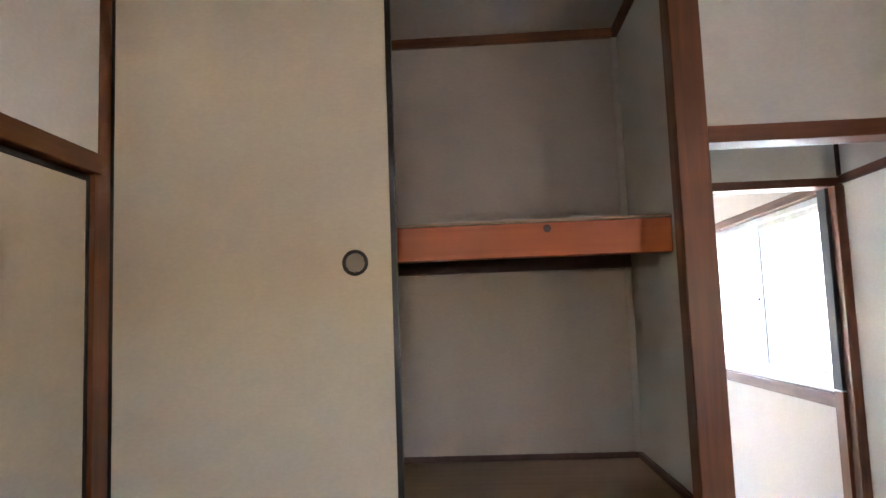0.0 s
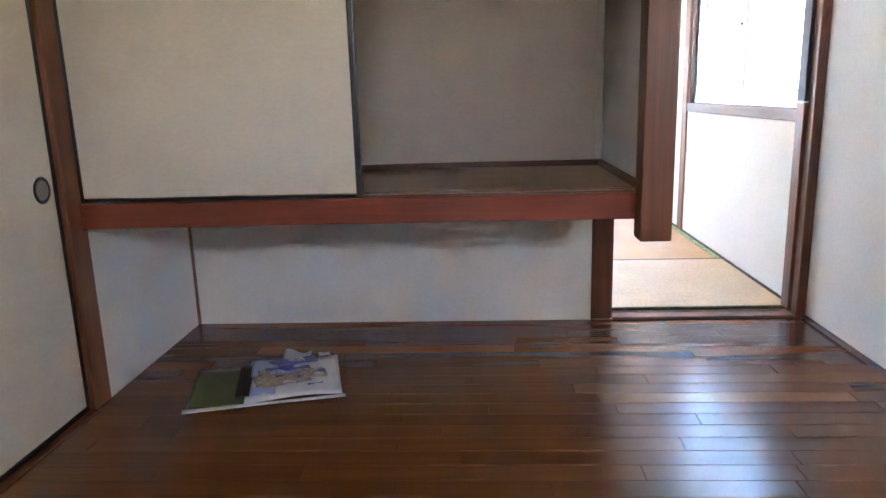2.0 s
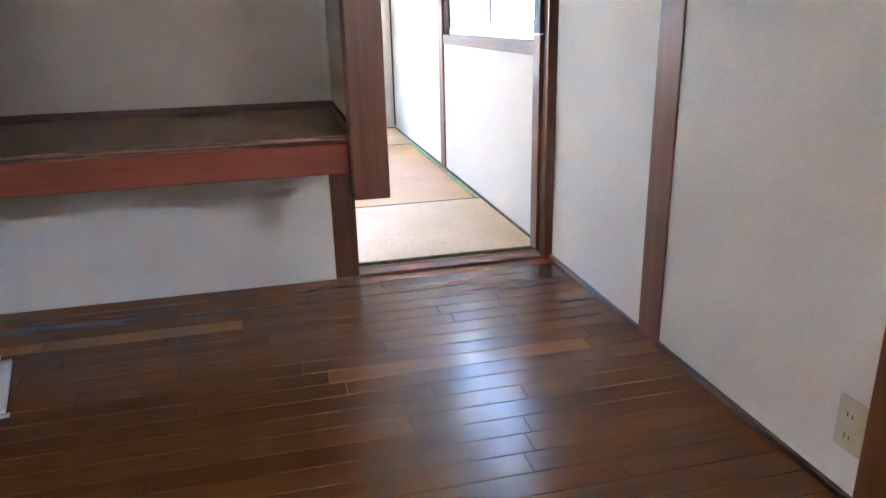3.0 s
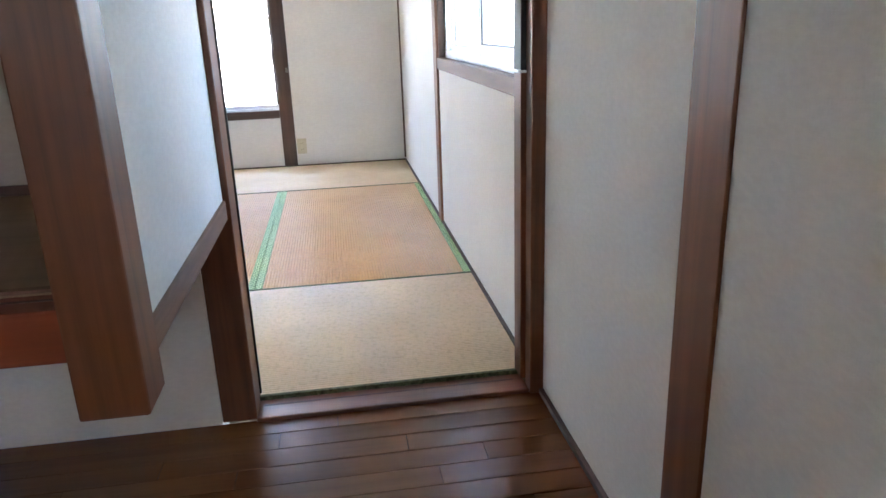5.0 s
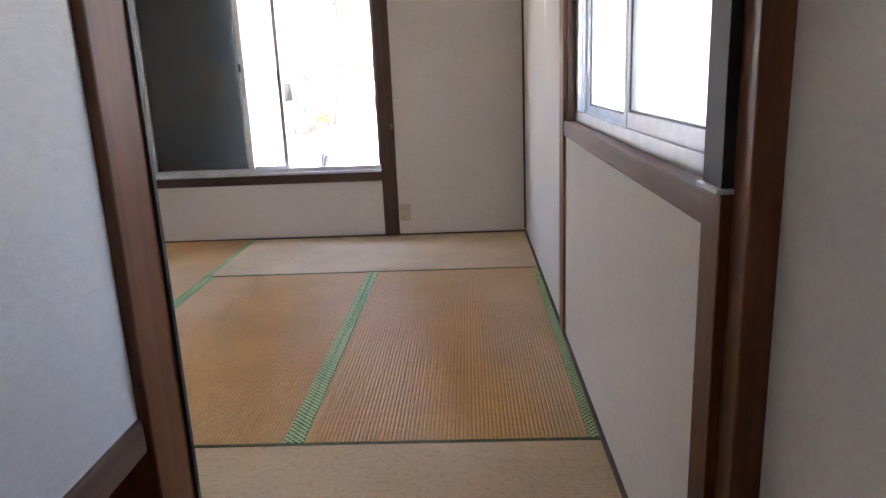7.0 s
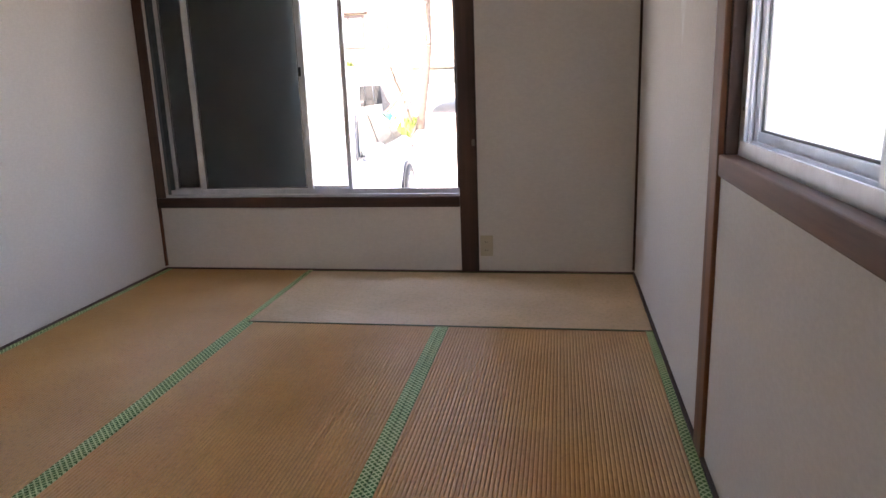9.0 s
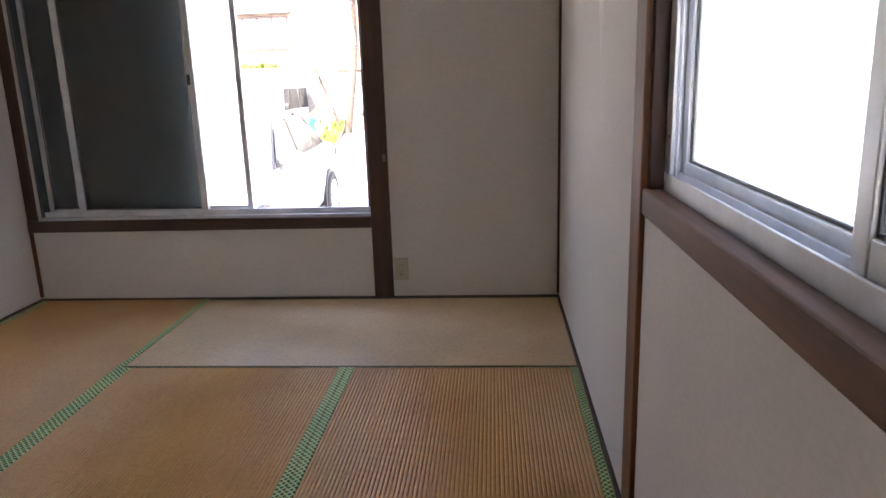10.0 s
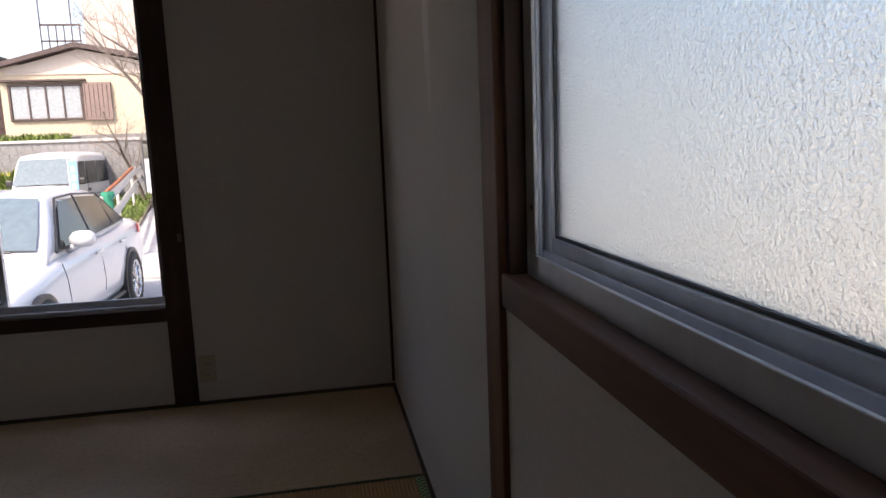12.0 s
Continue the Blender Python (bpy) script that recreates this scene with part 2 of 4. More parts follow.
block = plain("concrete_block", (0.19, 0.19, 0.187), 0.9, vary=0.25, scale=7, relief=0.4)
stucco = plain("cream_stucco", (0.45, 0.385, 0.29), 0.9, vary=0.06, scale=9, relief=0.3)
stucco_white = plain("white_render", (0.52, 0.485, 0.43), 0.9, vary=0.05, scale=6)
stucco_pale = plain("pale_render", (0.44, 0.40, 0.36), 0.9, vary=0.05, scale=9)
brown_metal = plain("brown_metal", (0.065, 0.045, 0.042), 0.5, 0.2)
shutter_pink = plain("pinkish_brown_shutter", (0.19, 0.135, 0.118), 0.6)
blind = plain("white_blind_glass", (0.27, 0.30, 0.32), 0.25)
dark_wood_far = plain("dark_cladding", (0.05, 0.03, 0.028), 0.8)
bark = plain("grey_bark", (0.085, 0.066, 0.052), 0.9, vary=0.3, scale=12, relief=0.5)
# lighter copy of the bark: sunlight on the thin twigs as colour
twig_bark = plain("sunlit_twig_bark", (0.20, 0.165, 0.14), 0.9, vary=0.3, scale=12)
leaf = plain("fresh_grass", (0.11, 0.16, 0.03), 0.7, vary=0.5, scale=5)
flower = plain("yellow_flower", (0.45, 0.38, 0.05), 0.7)
soil = plain("dry_soil", (0.20, 0.16, 0.11), 0.95, vary=0.3, scale=9, relief=0.5)


# ---- mesh helpers ----
def box(bm, x0, x1, y0, y1, z0, z1, bevel=0.0):
    vs = [bm.verts.new((x, y, z)) for x in (x0, x1) for y in (y0, y1) for z in (z0, z1)]
    fs = [bm.faces.new([vs[i] for i in f]) for f in ((0, 1, 3, 2), (4, 6, 7, 5), (0, 4, 5, 1), (2, 3, 7, 6), (0, 2, 6, 4), (1, 5, 7, 3))]
    if bevel:
        es = list({e for f in fs for e in f.edges})
        bmesh.ops.bevel(bm, geom=es, offset=bevel, segments=2, affect="EDGES", profile=0.5)
    return bm


def boxes(*rows, bevel=0.0):
    bm = bmesh.new()
    for r in rows:
        box(bm, *r, bevel=bevel)
    return bm


def tube(bm, a, b, r0, r1=None, sides=12, cap=True):
    a, b = Vector(a), Vector(b)
    r1 = r0 if r1 is None else r1
    q = (b - a).to_track_quat("Z", "Y")
    rings = []
    for c, r in ((a, r0), (b, r1)):
        rings.append([bm.verts.new(c + q @ Vector((r * math.cos(k * math.tau / sides), r * math.sin(k * math.tau / sides), 0))) for k in range(sides)])
    for k in range(sides):
        j = (k + 1) % sides
        bm.faces.new((rings[0][k], rings[0][j], rings[1][j], rings[1][k]))
    if cap:
        bm.faces.new(rings[0][::-1]), bm.faces.new(rings[1])
    return bm


def lathe(bm, origin, axis, profile, sides=32):
    """Turns (radius, height) pairs round an axis."""
    q = Vector(axis).to_track_quat("Z", "Y")
    rings = [[bm.verts.new(Vector(origin) + q @ Vector((r * math.cos(k * math.tau / sides), r * math.sin(k * math.tau / sides), h))) for k in range(sides)] for r, h in profile]
    for a, b in zip(rings, rings[1:]):
        for k in range(sides):
            j = (k + 1) % sides
            bm.faces.new((a[k], a[j], b[j], b[k]))
    bm.faces.new(rings[0][::-1]), bm.faces.new(rings[-1])
    return bm


def mesh_of(name, bm, mat, smooth=False):
    bmesh.ops.recalc_face_normals(bm, faces=bm.faces)
    me = bpy.data.meshes.new(name)
    bm.to_mesh(me)
    bm.free()
    me.materials.append(mat)
    if smooth:
        me.shade_smooth()
    return me


def part(name, bm, mat, parent=None, label="", smooth=False):
    ob = new(name, mesh_of(name, bm, mat, smooth))
    ob.parent = parent
    if parent is not None and parent.type == "EMPTY":
        ob.matrix_parent_inverse = Matrix.Translation(-parent.location)
    if label:
        tagged(ob, label)
    return ob


def thing(name, label, category, at=(0, 0, 0), group=""):
    ob = new(name)
    ob.location = at
    ob.empty_display_size = 0.1
    return tagged(ob, label, category, group)


def structure(name, bm, mat, label, category):
    return tagged(part(name, bm, mat), label, category, kind="structure")


# ---- plan (metres): x 0 at the long wall, y 0 at the near edge of the mats, z 0 on the mats ----
CEIL = 2.46
FLOOR = -0.02
XW = -2.63          # fusuma wall of the boarded room
XB = -2.76          # west wall of the mat room
YF = 3.64           # far wall of the mat room
YS = -3.95          # wall behind the start
XL = -2.629         # face of the closet's west post

# ---- setting: boarded room ----
floor_a = structure("floor", boxes((-2.78, 0.0, YS, -0.085, -0.12, FLOOR - 0.004)), grout, "dark varnished narrow-board wooden floor, glossy", "floor")
structure("wall_east", boxes((0.0, 0.12, YS - 0.12, 0.0, -0.12, 1.26), (0.0, 0.12, YS - 0.12, 0.0, 1.58, CEIL), (0.0, 0.12, YS - 0.12, -3.72, 1.26, 1.58), (0.0, 0.12, -3.10, 0.0, 1.26, 1.58)), white_paper, "off-white textured wallpaper wall beside the passage", "wall")
structure("wall_west", boxes((XW - 0.14, XW - 0.001, YS, -0.94, 1.762, CEIL), (XW - 0.24, XW - 0.14, YS, 0.0, -0.12, CEIL)), white_paper, "off-white wallpaper wall above sliding doors", "wall")
# the gap in this wall is added to let in fill light
structure("wall_south", boxes((XW - 0.24, 0.0, YS - 0.12, YS, -0.12, 1.37), (XW - 0.24, 0.0, YS - 0.12, YS, 1.60, CEIL), (XW - 0.24, -1.80, YS - 0.12, YS, 1.37, 1.60), (-1.47, 0.0, YS - 0.12, YS, 1.37, 1.60)), white_paper, "plain off-white wall with a small opening added for fill light", "wall")
structure("ceiling_1", boxes((XW - 0.24, 0.12, YS - 0.12, 0.0, CEIL, CEIL + 0.06)), ceiling_board, "plain boarded ceiling", "ceiling")
structure("wall_partition", boxes((XB - 0.12, -0.8985, -0.085, 0.0, -0.12, CEIL), (-0.90, 0.0, -0.075, -0.005, 1.74, CEIL)), white_paper, "off-white wallpaper partition wall with a doorway", "wall")
structure("wall_passage", boxes((-0.805, 0.0, -0.915, -0.865, 1.758, CEIL)), white_paper, "off-white wall panel above the passage lintel", "wall")

# posts, lintels and trim
structure("post_passage", boxes((-0.006, 0.05, -0.963, -0.842, FLOOR, CEIL), bevel=0.003), post_z, "reddish-brown wooden wall post", "post")
structure("post_wall", boxes((-0.006, 0.05, -1.82, -1.722, FLOOR, CEIL), bevel=0.003), post_z, "reddish-brown wooden wall post", "post")
structure("lintel_passage", boxes((-0.805, -0.0005, -0.945, -0.845, 1.708, 1.758), bevel=0.003), post_x, "brown wooden lintel across the passage", "lintel")
structure("trim_passage", boxes((-0.018, 0.02, -0.842, -0.0985, 1.713, 1.747), bevel=0.002), post_y, "thin brown wall trim rail", "trim")
structure("baseboard_passage", boxes((-0.012, 0.004, -0.842, -0.103, FLOOR - 0.002, FLOOR + 0.016), bevel=0.002), trim_y, "thin dark strip along the floor", "baseboard")
structure("baseboard_room", boxes((-0.012, 0.004, -1.722, -0.963, FLOOR - 0.002, FLOOR + 0.016), bevel=0.002), trim_y, "thin dark strip along the floor", "baseboard")
structure("baseboard_back", boxes((-0.012, 0.004, YS, -1.82, FLOOR - 0.002, FLOOR + 0.016), bevel=0.002), trim_y, "thin dark strip along the floor", "baseboard")
structure("lintel_west", boxes((XW - 0.06, XW + 0.016, YS, -0.94, 1.700, 1.762), bevel=0.003), post_y, "brown wooden lintel over the sliding doors", "lintel")
structure("track_west", boxes((XW - 0.06, XW + 0.016, YS, -0.94, FLOOR - 0.003, FLOOR + 0.006), bevel=0.002), post_y, "worn wooden sliding-door track", "trim")

structure("jamb_west", boxes((XW - 0.06, XW + 0.004, -0.962, -0.9402, FLOOR + 0.006, 1.70), bevel=0.002), post_z, "slim brown jamb of the sliding doors", "trim")

# doorway between the rooms
door_1 = structure("door_1", boxes((-0.8985, -0.806, -0.080, 0.03, FLOOR, CEIL - 0.004), bevel=0.003), post_z, "open doorway with reddish-brown wooden frame", "doorway")
part("jamb", boxes((-0.807, -0.801, 0.020, 0.031, 0.005, 1.705), bevel=0.001), black_lacquer, door_1, "black door-track strip")
part("post", boxes((-0.038, 0.02, -0.105, -0.05, FLOOR, 1.705), bevel=0.003), post_z, door_1)
part("jamb", boxes((-0.052, 0.0, -0.05, 0.02, 0.004, 0.876), bevel=0.002), post_z, door_1)
# shade on the upper jamb, built as a near-black strip
part("dark_strip", boxes((-0.052, 0.0, -0.05, 0.02, 0.882, 1.705), bevel=0.001), shadow_board, door_1, "nearly black strip for the shade on the upper jamb")
part("cap", boxes((-0.060, 0.0, -0.057, 0.024, 0.876, 0.882), bevel=0.001), aluminium, door_1, "small bright metal cap")
part("lintel", boxes((-0.806, 0.0, -0.098, 0.01, 1.705, 1.74), bevel=0.002), post_x, door_1)
part("corner_strip", boxes((-0.012, 0.004, -0.092, -0.074, 1.747, CEIL), bevel=0.002), trim_z, door_1)
part("sill", boxes((-0.806, -0.038, -0.096, 0.005, FLOOR - 0.02, -0.009), bevel=0.004), post_x, door_1, "worn wooden threshold with grooves")
part("groove", boxes((-0.79, -0.07, -0.030, -0.024, -0.0105, -0.0084)), dark_x, door_1, "dark sliding-door groove")

# ---- setting: mat room ----
structure("floor_mats", boxes((XB, 0.0, 0.0, YF, -0.12, -0.03)), soil, "bare boards under the mats", "floor")
SY0, SY1, SZ0, SZ1 = 0.035, 1.785, 0.80, 1.725
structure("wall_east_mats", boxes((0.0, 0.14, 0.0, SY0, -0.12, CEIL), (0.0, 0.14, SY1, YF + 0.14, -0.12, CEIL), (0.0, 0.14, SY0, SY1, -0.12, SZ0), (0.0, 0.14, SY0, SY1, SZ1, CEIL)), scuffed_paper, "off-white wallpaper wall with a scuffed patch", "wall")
FX0, FX1, FZ0, FZ1 = -2.70, -0.944, 0.40, 1.76
structure("wall_north", boxes((XB, 0.0, YF, YF + 0.14, -0.12, FZ0), (XB, 0.0, YF, YF + 0.14, FZ1, CEIL), (XB, FX0, YF, YF + 0.14, FZ0, FZ1), (FX1, 0.0, YF, YF + 0.14, FZ0, FZ1)), white_paper, "off-white wallpaper wall round the garden window", "wall")
structure("wall_west_mats", boxes((XB - 0.12, XB, 0.0, YF + 0.14, -0.12, CEIL)), white_paper, "plain off-white wallpaper wall", "wall")
structure("ceiling_2", boxes((XB - 0.12, 0.14, 0.0, YF + 0.14, CEIL, CEIL + 0.06)), ceiling_board, "plain boarded ceiling", "ceiling")
# unseen roof; its south overhang is sized to keep direct sun out
structure("roof", boxes((XB - 0.5, 0.3, YS - 1.75, YF + 0.3, CEIL + 0.10, CEIL + 0.2)), brown_metal, "unseen dark roof over the rooms, long south eaves added against sun", "roof")

structure("post_window", boxes((-0.012, 0.030, 1.722, 1.822, -0.03, CEIL), bevel=0.003), pale_z, "slim brown post beside the frosted window", "post")
structure("post_garden_window", boxes((-0.944, -0.846, YF - 0.014, YF + 0.03, -0.03, CEIL), bevel=0.003), trim_z, "dark brown post beside the garden window", "post")
structure("post_corner", boxes((XB - 0.002, XB + 0.055, YF - 0.012, YF + 0.02, 0.43, 1.80), bevel=0.003), trim_z, "dark brown window-side post", "post")
structure("trim_corner_east", boxes((-0.012, 0.004, YF - 0.012, YF + 0.004, 0.016, 1.797), bevel=0.002), trim_z, "thin dark strip in the corner", "trim")
structure("trim_corner_west", boxes((XB - 0.004, XB + 0.014, YF - 0.014, YF + 0.004, 0.016, 0.372), bevel=0.002), post_z, "thin brown strip in the corner", "trim")
structure("lintel_north", boxes((-0.846, -0.014, YF - 0.018, YF + 0.02, 1.797, 1.84), bevel=0.003), trim_x, "dark brown wall rail", "lintel")
structure("lintel_window_north", boxes((XB + 0.055, -0.944, YF - 0.018, YF + 0.06, 1.742, 1.80), bevel=0.003), trim_x, "dark brown window lintel", "lintel")
structure("trim_mats_north", boxes((XB, 0.0, YF - 0.014, YF + 0.002, -0.03, 0.006), bevel=0.002), trim_x, "dark wooden strip at the mat edge", "trim")
structure("trim_mats_east", boxes((-0.011, 0.002, 0.03, 1.722, -0.03, 0.006), (-0.011, 0.002, 1.822, YF - 0.014, -0.03, 0.006), bevel=0.002), trim_y, "dark wooden strip at the mat edge", "trim")
structure("trim_mats_west", boxes((XB - 0.002, XB + 0.016, 0.0, YF - 0.014, -0.03, 0.006), bevel=0.002), trim_y, "dark wooden strip at the mat edge", "trim")


# ---- windows ----
def sash(parent, name, horizontal, a0, a1, plane, z0, z1, stile, rail_low, pane_mat, depth=0.026):
    """A sliding sash: two stiles, two rails, a seal and a pane. horizontal: the axis it runs along."""
    def b(a, c, d0, d1, e, f, bev=0.002):
        return boxes((a, c, d0, d1, e, f) if horizontal == "x" else (d0, d1, a, c, e, f), bevel=bev)
    p0, p1 = plane - depth / 2, plane + depth / 2
    s = part(name, b(a0, a0 + stile, p0, p1, z0, z1), aluminium, parent, "aluminium sliding sash")
    part("stile", b(a1 - stile, a1, p0, p1, z0, z1), aluminium, s)
    part("bottom_rail", b(a0 + stile, a1 - stile, p0 + 0.002, p1 - 0.002, z0, z0 + rail_low), aluminium, s)
    part("top_rail", b(a0 + stile, a1 - stile, p0 + 0.002, p1 - 0.002, z1 - 0.035, z1), aluminium, s)
    part("seal", b(a0 + stile, a1 - stile, plane - 0.006, plane + 0.006, z0 + rail_low, z0 + rail_low + 0.005, 0), dark_alu, s)
    part("seal", b(a0 + stile, a0 + stile + 0.005, plane - 0.006, plane + 0.006, z0 + rail_low, z1 - 0.035, 0), dark_alu, s)
    part("seal", b(a1 - stile - 0.005, a1 - stile, plane - 0.006, plane + 0.006, z0 + rail_low, z1 - 0.035, 0), dark_alu, s)
    pane = part("pane", b(a0 + stile + 0.001, a1 - stile - 0.001, plane - 0.002, plane + 0.002, z0 + rail_low + 0.001, z1 - 0.036, 0), pane_mat, s, "pebbled frosted glass pane")
    pane.visible_shadow = False
    return s


# side window with pebbled glass, on the east wall
window_1 = structure("window_1", boxes((0.040, 0.14, SY0 + 0.002, SY1 - 0.025, 0.835, 0.86), (0.034, 0.040, SY0 + 0.002, 1.701, 0.835, 0.884), (0.072, 0.076, SY0 + 0.002, SY1 - 0.025, 0.86, 0.880), (0.134, 0.14, SY0, SY1 - 0.025, 0.86, 0.885), bevel=0.0015), aluminium, "aluminium sliding window with pebbled frosted glass", "window")
part("window_frame", boxes((0.040, 0.14, SY1 - 0.025, SY1 - 0.001, 0.848, 1.70), (0.034, 0.040, 1.666, SY1 - 0.001, 0.884, 1.70), (0.066, 0.072, SY1 - 0.045, SY1 - 0.025, 0.86, 1.70), bevel=0.0015), aluminium, window_1)
part("window_frame", boxes((0.034, 0.14, SY0 + 0.002, SY0 + 0.022, 0.86, 1.70), bevel=0.002), aluminium, window_1)
part("window_frame", boxes((0.034, 0.14, SY0 + 0.002, SY1 - 0.002, 1.675, 1.722), (0.030, 0.034, SY0 + 0.002, SY1 - 0.002, 1.675, 1.705), bevel=0.002), aluminium, window_1)
part("window_sill", boxes((-0.008, 0.034, SY0 - 0.012, 1.722, 0.792, 0.848), bevel=0.004), pale_y, window_1, "worn brown wooden sill with chipped varnish")
part("jamb", boxes((0.002, 0.033, 1.702, 1.7219, 0.848, SZ1), bevel=0.002), trim_z, window_1)
part("lintel", boxes((-0.014, 0.034, SY0, 1.722, 1.706, 1.75), bevel=0.003), pale_y, window_1)
sash(window_1, "inner_sash", "y", SY0 + 0.022, 0.947, 0.056, 0.872, 1.676, 0.032, 0.050, frosted)
sash(window_1, "outer_sash", "y", 0.895, SY1 - 0.027, 0.094, 0.868, 1.676, 0.036, 0.033, frosted)
lock = part("lock", boxes((0.034, 0.043, 0.920, 0.934, 1.236, 1.300), bevel=0.003), aluminium, window_1, "small crescent lock with a dark knob")
part("knob", tube(bmesh.new(), (0.034, 0.927, 1.268), (0.022, 0.929, 1.268), 0.010, 0.008), black_plastic, lock, "small black lock knob")
for k, (y, z) in enumerate(((1.680, 1.60), (1.680, 1.281), (1.680, 0.96))):
    part("screw", lathe(bmesh.new(), (0.0345, y, z), (-1, 0, 0), [(0.005, -0.001), (0.005, 0.001), (0.002, 0.002)], 10), dark_alu, window_1)

# garden window on the north wall: frosted sashes pushed to one side before a steel shutter
window_2 = structure("window_2", boxes((FX0 + 0.002, FX1 - 0.002, YF - 0.006, YF + 0.12, 0.431, 0.445), (FX0 + 0.002, FX1 - 0.002, YF + 0.026, YF + 0.032, 0.445, 0.472), (FX0 + 0.002, FX1 - 0.002, YF + 0.070, YF + 0.076, 0.445, 0.466), bevel=0.0015), aluminium, "aluminium sliding garden window, half open", "window")
part("window_sill", boxes((XB + 0.002, FX1 - 0.001, YF - 0.022, YF + 0.12, 0.372, 0.430), bevel=0.004), trim_x, window_2, "dark brown wooden sill")
# left side takes the shutter's grey to hold the shade there
part("window_frame", boxes((FX0, FX0 + 0.018, YF + 0.02, YF + 0.12, 0.445, 1.742), bevel=0.002), shutter_steel, window_2, "window frame side, shade painted dark grey")
part("window_frame", boxes((FX1 - 0.018, FX1, YF + 0.03, YF + 0.12, 0.445, 1.742), bevel=0.002), brown_metal, window_2, "brown window frame side")
part("window_frame", boxes((FX0 + 0.018, FX1 - 0.018, YF + 0.02, YF + 0.12, 1.715, 1.742), bevel=0.002), aluminium, window_2)
sash(window_2, "outer_sash", "x", FX0 + 0.018, -1.574, YF + 0.084, 0.452, 1.716, 0.024, 0.024, frosted)
inner_2 = sash(window_2, "inner_sash", "x", -2.496, -1.800, YF + 0.05, 0.452, 1.716, 0.036, 0.024, frosted)
part("lock", boxes((-1.832, -1.820, YF + 0.026, YF + 0.037, 1.10, 1.15), bevel=0.002), black_plastic, inner_2)
shutter = part("shutter", boxes(*[(FX0 - 0.02, -1.835, YF + 0.145, YF + 0.157 + 0.005 * (k % 2), 0.40 + 0.075 * k, 0.475 + 0.075 * k) for k in range(18)]), shutter_steel, window_2, "grey steel rain shutter, drawn half across")
part("catch", boxes((-0.870, -0.854, YF - 0.026, YF - 0.014, 0.705, 0.74), bevel=0.003), brass_grey, window_2, "small metal catch on the post")

# small east window, behind the start of the walk
window_3 = structure("window_3", boxes((0.03, 0.09, -3.72, -3.10, 1.26, 1.28), bevel=0.002), aluminium, "plain small aluminium window", "window")
part("window_frame", boxes((0.03, 0.09, -3.72, -3.10, 1.56, 1.58), bevel=0.002), aluminium, window_3)
part("window_frame", boxes((0.03, 0.09, -3.72, -3.70, 1.28, 1.56), bevel=0.002), aluminium, window_3)
part("window_frame", boxes((0.03, 0.09, -3.12, -3.10, 1.28, 1.56), bevel=0.002), aluminium, window_3)
# unseen opening added behind the start, lets in sky light to soften shadows
fill_opening = structure("fill_opening", boxes((-1.80, -1.47, YS - 0.10, YS - 0.04, 1.37, 1.385), bevel=0.002), aluminium, "unseen narrow aluminium-framed opening added for fill light", "window")
part("window_frame", boxes((-1.80, -1.47, YS - 0.10, YS - 0.04, 1.585, 1.60), bevel=0.002), aluminium, fill_opening)
part("window_frame", boxes((-1.80, -1.785, YS - 0.10, YS - 0.04, 1.385, 1.585), bevel=0.002), aluminium, fill_opening)
part("window_frame", boxes((-1.485, -1.47, YS - 0.10, YS - 0.04, 1.385, 1.585), bevel=0.002), aluminium, fill_opening)


# ---- outlets ----
def wall_outlet(label, at, turn):
    """A double socket plate, built facing -y at the origin, then turned."""
    t = thing("wall_outlet", label, "outlet", at, "wall outlets")
    m = Matrix.Translation(at) @ Matrix.Rotation(turn, 4, "Z")
    def put(name, bm, mat, parent):
        bm.transform(m)
        return part(name, bm, mat, parent)
    plate = put("plate", boxes((-0.035, 0.035, -0.008, 0.0, -0.058, 0.058), bevel=0.003), plate_plastic, t)
    for z in (-0.024, 0.024):
        face = put("socket", boxes((-0.015, 0.015, -0.0105, -0.008, z - 0.019, z + 0.019), bevel=0.0015), plate_plastic, plate)
        for x in (-0.006, 0.006):
            put("slot", boxes((x - 0.0011, x + 0.0011, -0.0112, -0.0104, z - 0.005, z + 0.005)), dark_slot, plate)
    return t


wall_outlet("ivory plastic double socket low on the far wall", (-0.802, YF, 0.149), 0)
wall_outlet("ivory plastic double socket beside a wall post", (0.0, -1.688, 0.147), -math.pi / 2)

# ---- closet ----
closet = thing("closet", "raised open wooden closet with papered inside and a middle shelf", "closet", (-1.7, -0.5, 0.51))
PX0, PX1 = -0.897, -0.805
part("west_post", boxes((XL - 0.13, XL, -0.94, -0.855, FLOOR, CEIL), bevel=0.003), post_z, closet)
part("hanging_post", boxes((PX0, PX1, -0.951, -0.862, 0.51, CEIL), bevel=0.004), post_z, closet, "reddish-brown corner post that ends above the floor")
part("sill_rail", boxes((XL, PX0, -0.885, -0.815, 0.568, 0.648), bevel=0.003), rail_x, closet, "glossy red-brown sill rail")
part("groove", boxes((XL + 0.02, PX0 - 0.002, -0.845, -0.838, 0.6475, 0.6486)), dark_x, closet)
part("head_rail", boxes((XL, PX0, -0.885, -0.815, 2.36, CEIL), bevel=0.003), post_x, closet)
part("floor_board", boxes((XL, -0.865, -0.815, -0.086, 0.622, 0.650)), plywood, closet, "brown plywood closet floor")
part("floor_edge", boxes((-1.735, -0.868, -0.815, -0.80, 0.650, 0.656), bevel=0.001), pale_y, closet)
part("back_skirting", boxes((XL, -0.872, -0.100, -0.087, 0.650, 0.674), bevel=0.002), dark_x, closet)
part("side_skirting", boxes((-0.884, -0.868, -0.80, -0.100, 0.650, 0.674), bevel=0.002), dark_y, closet)
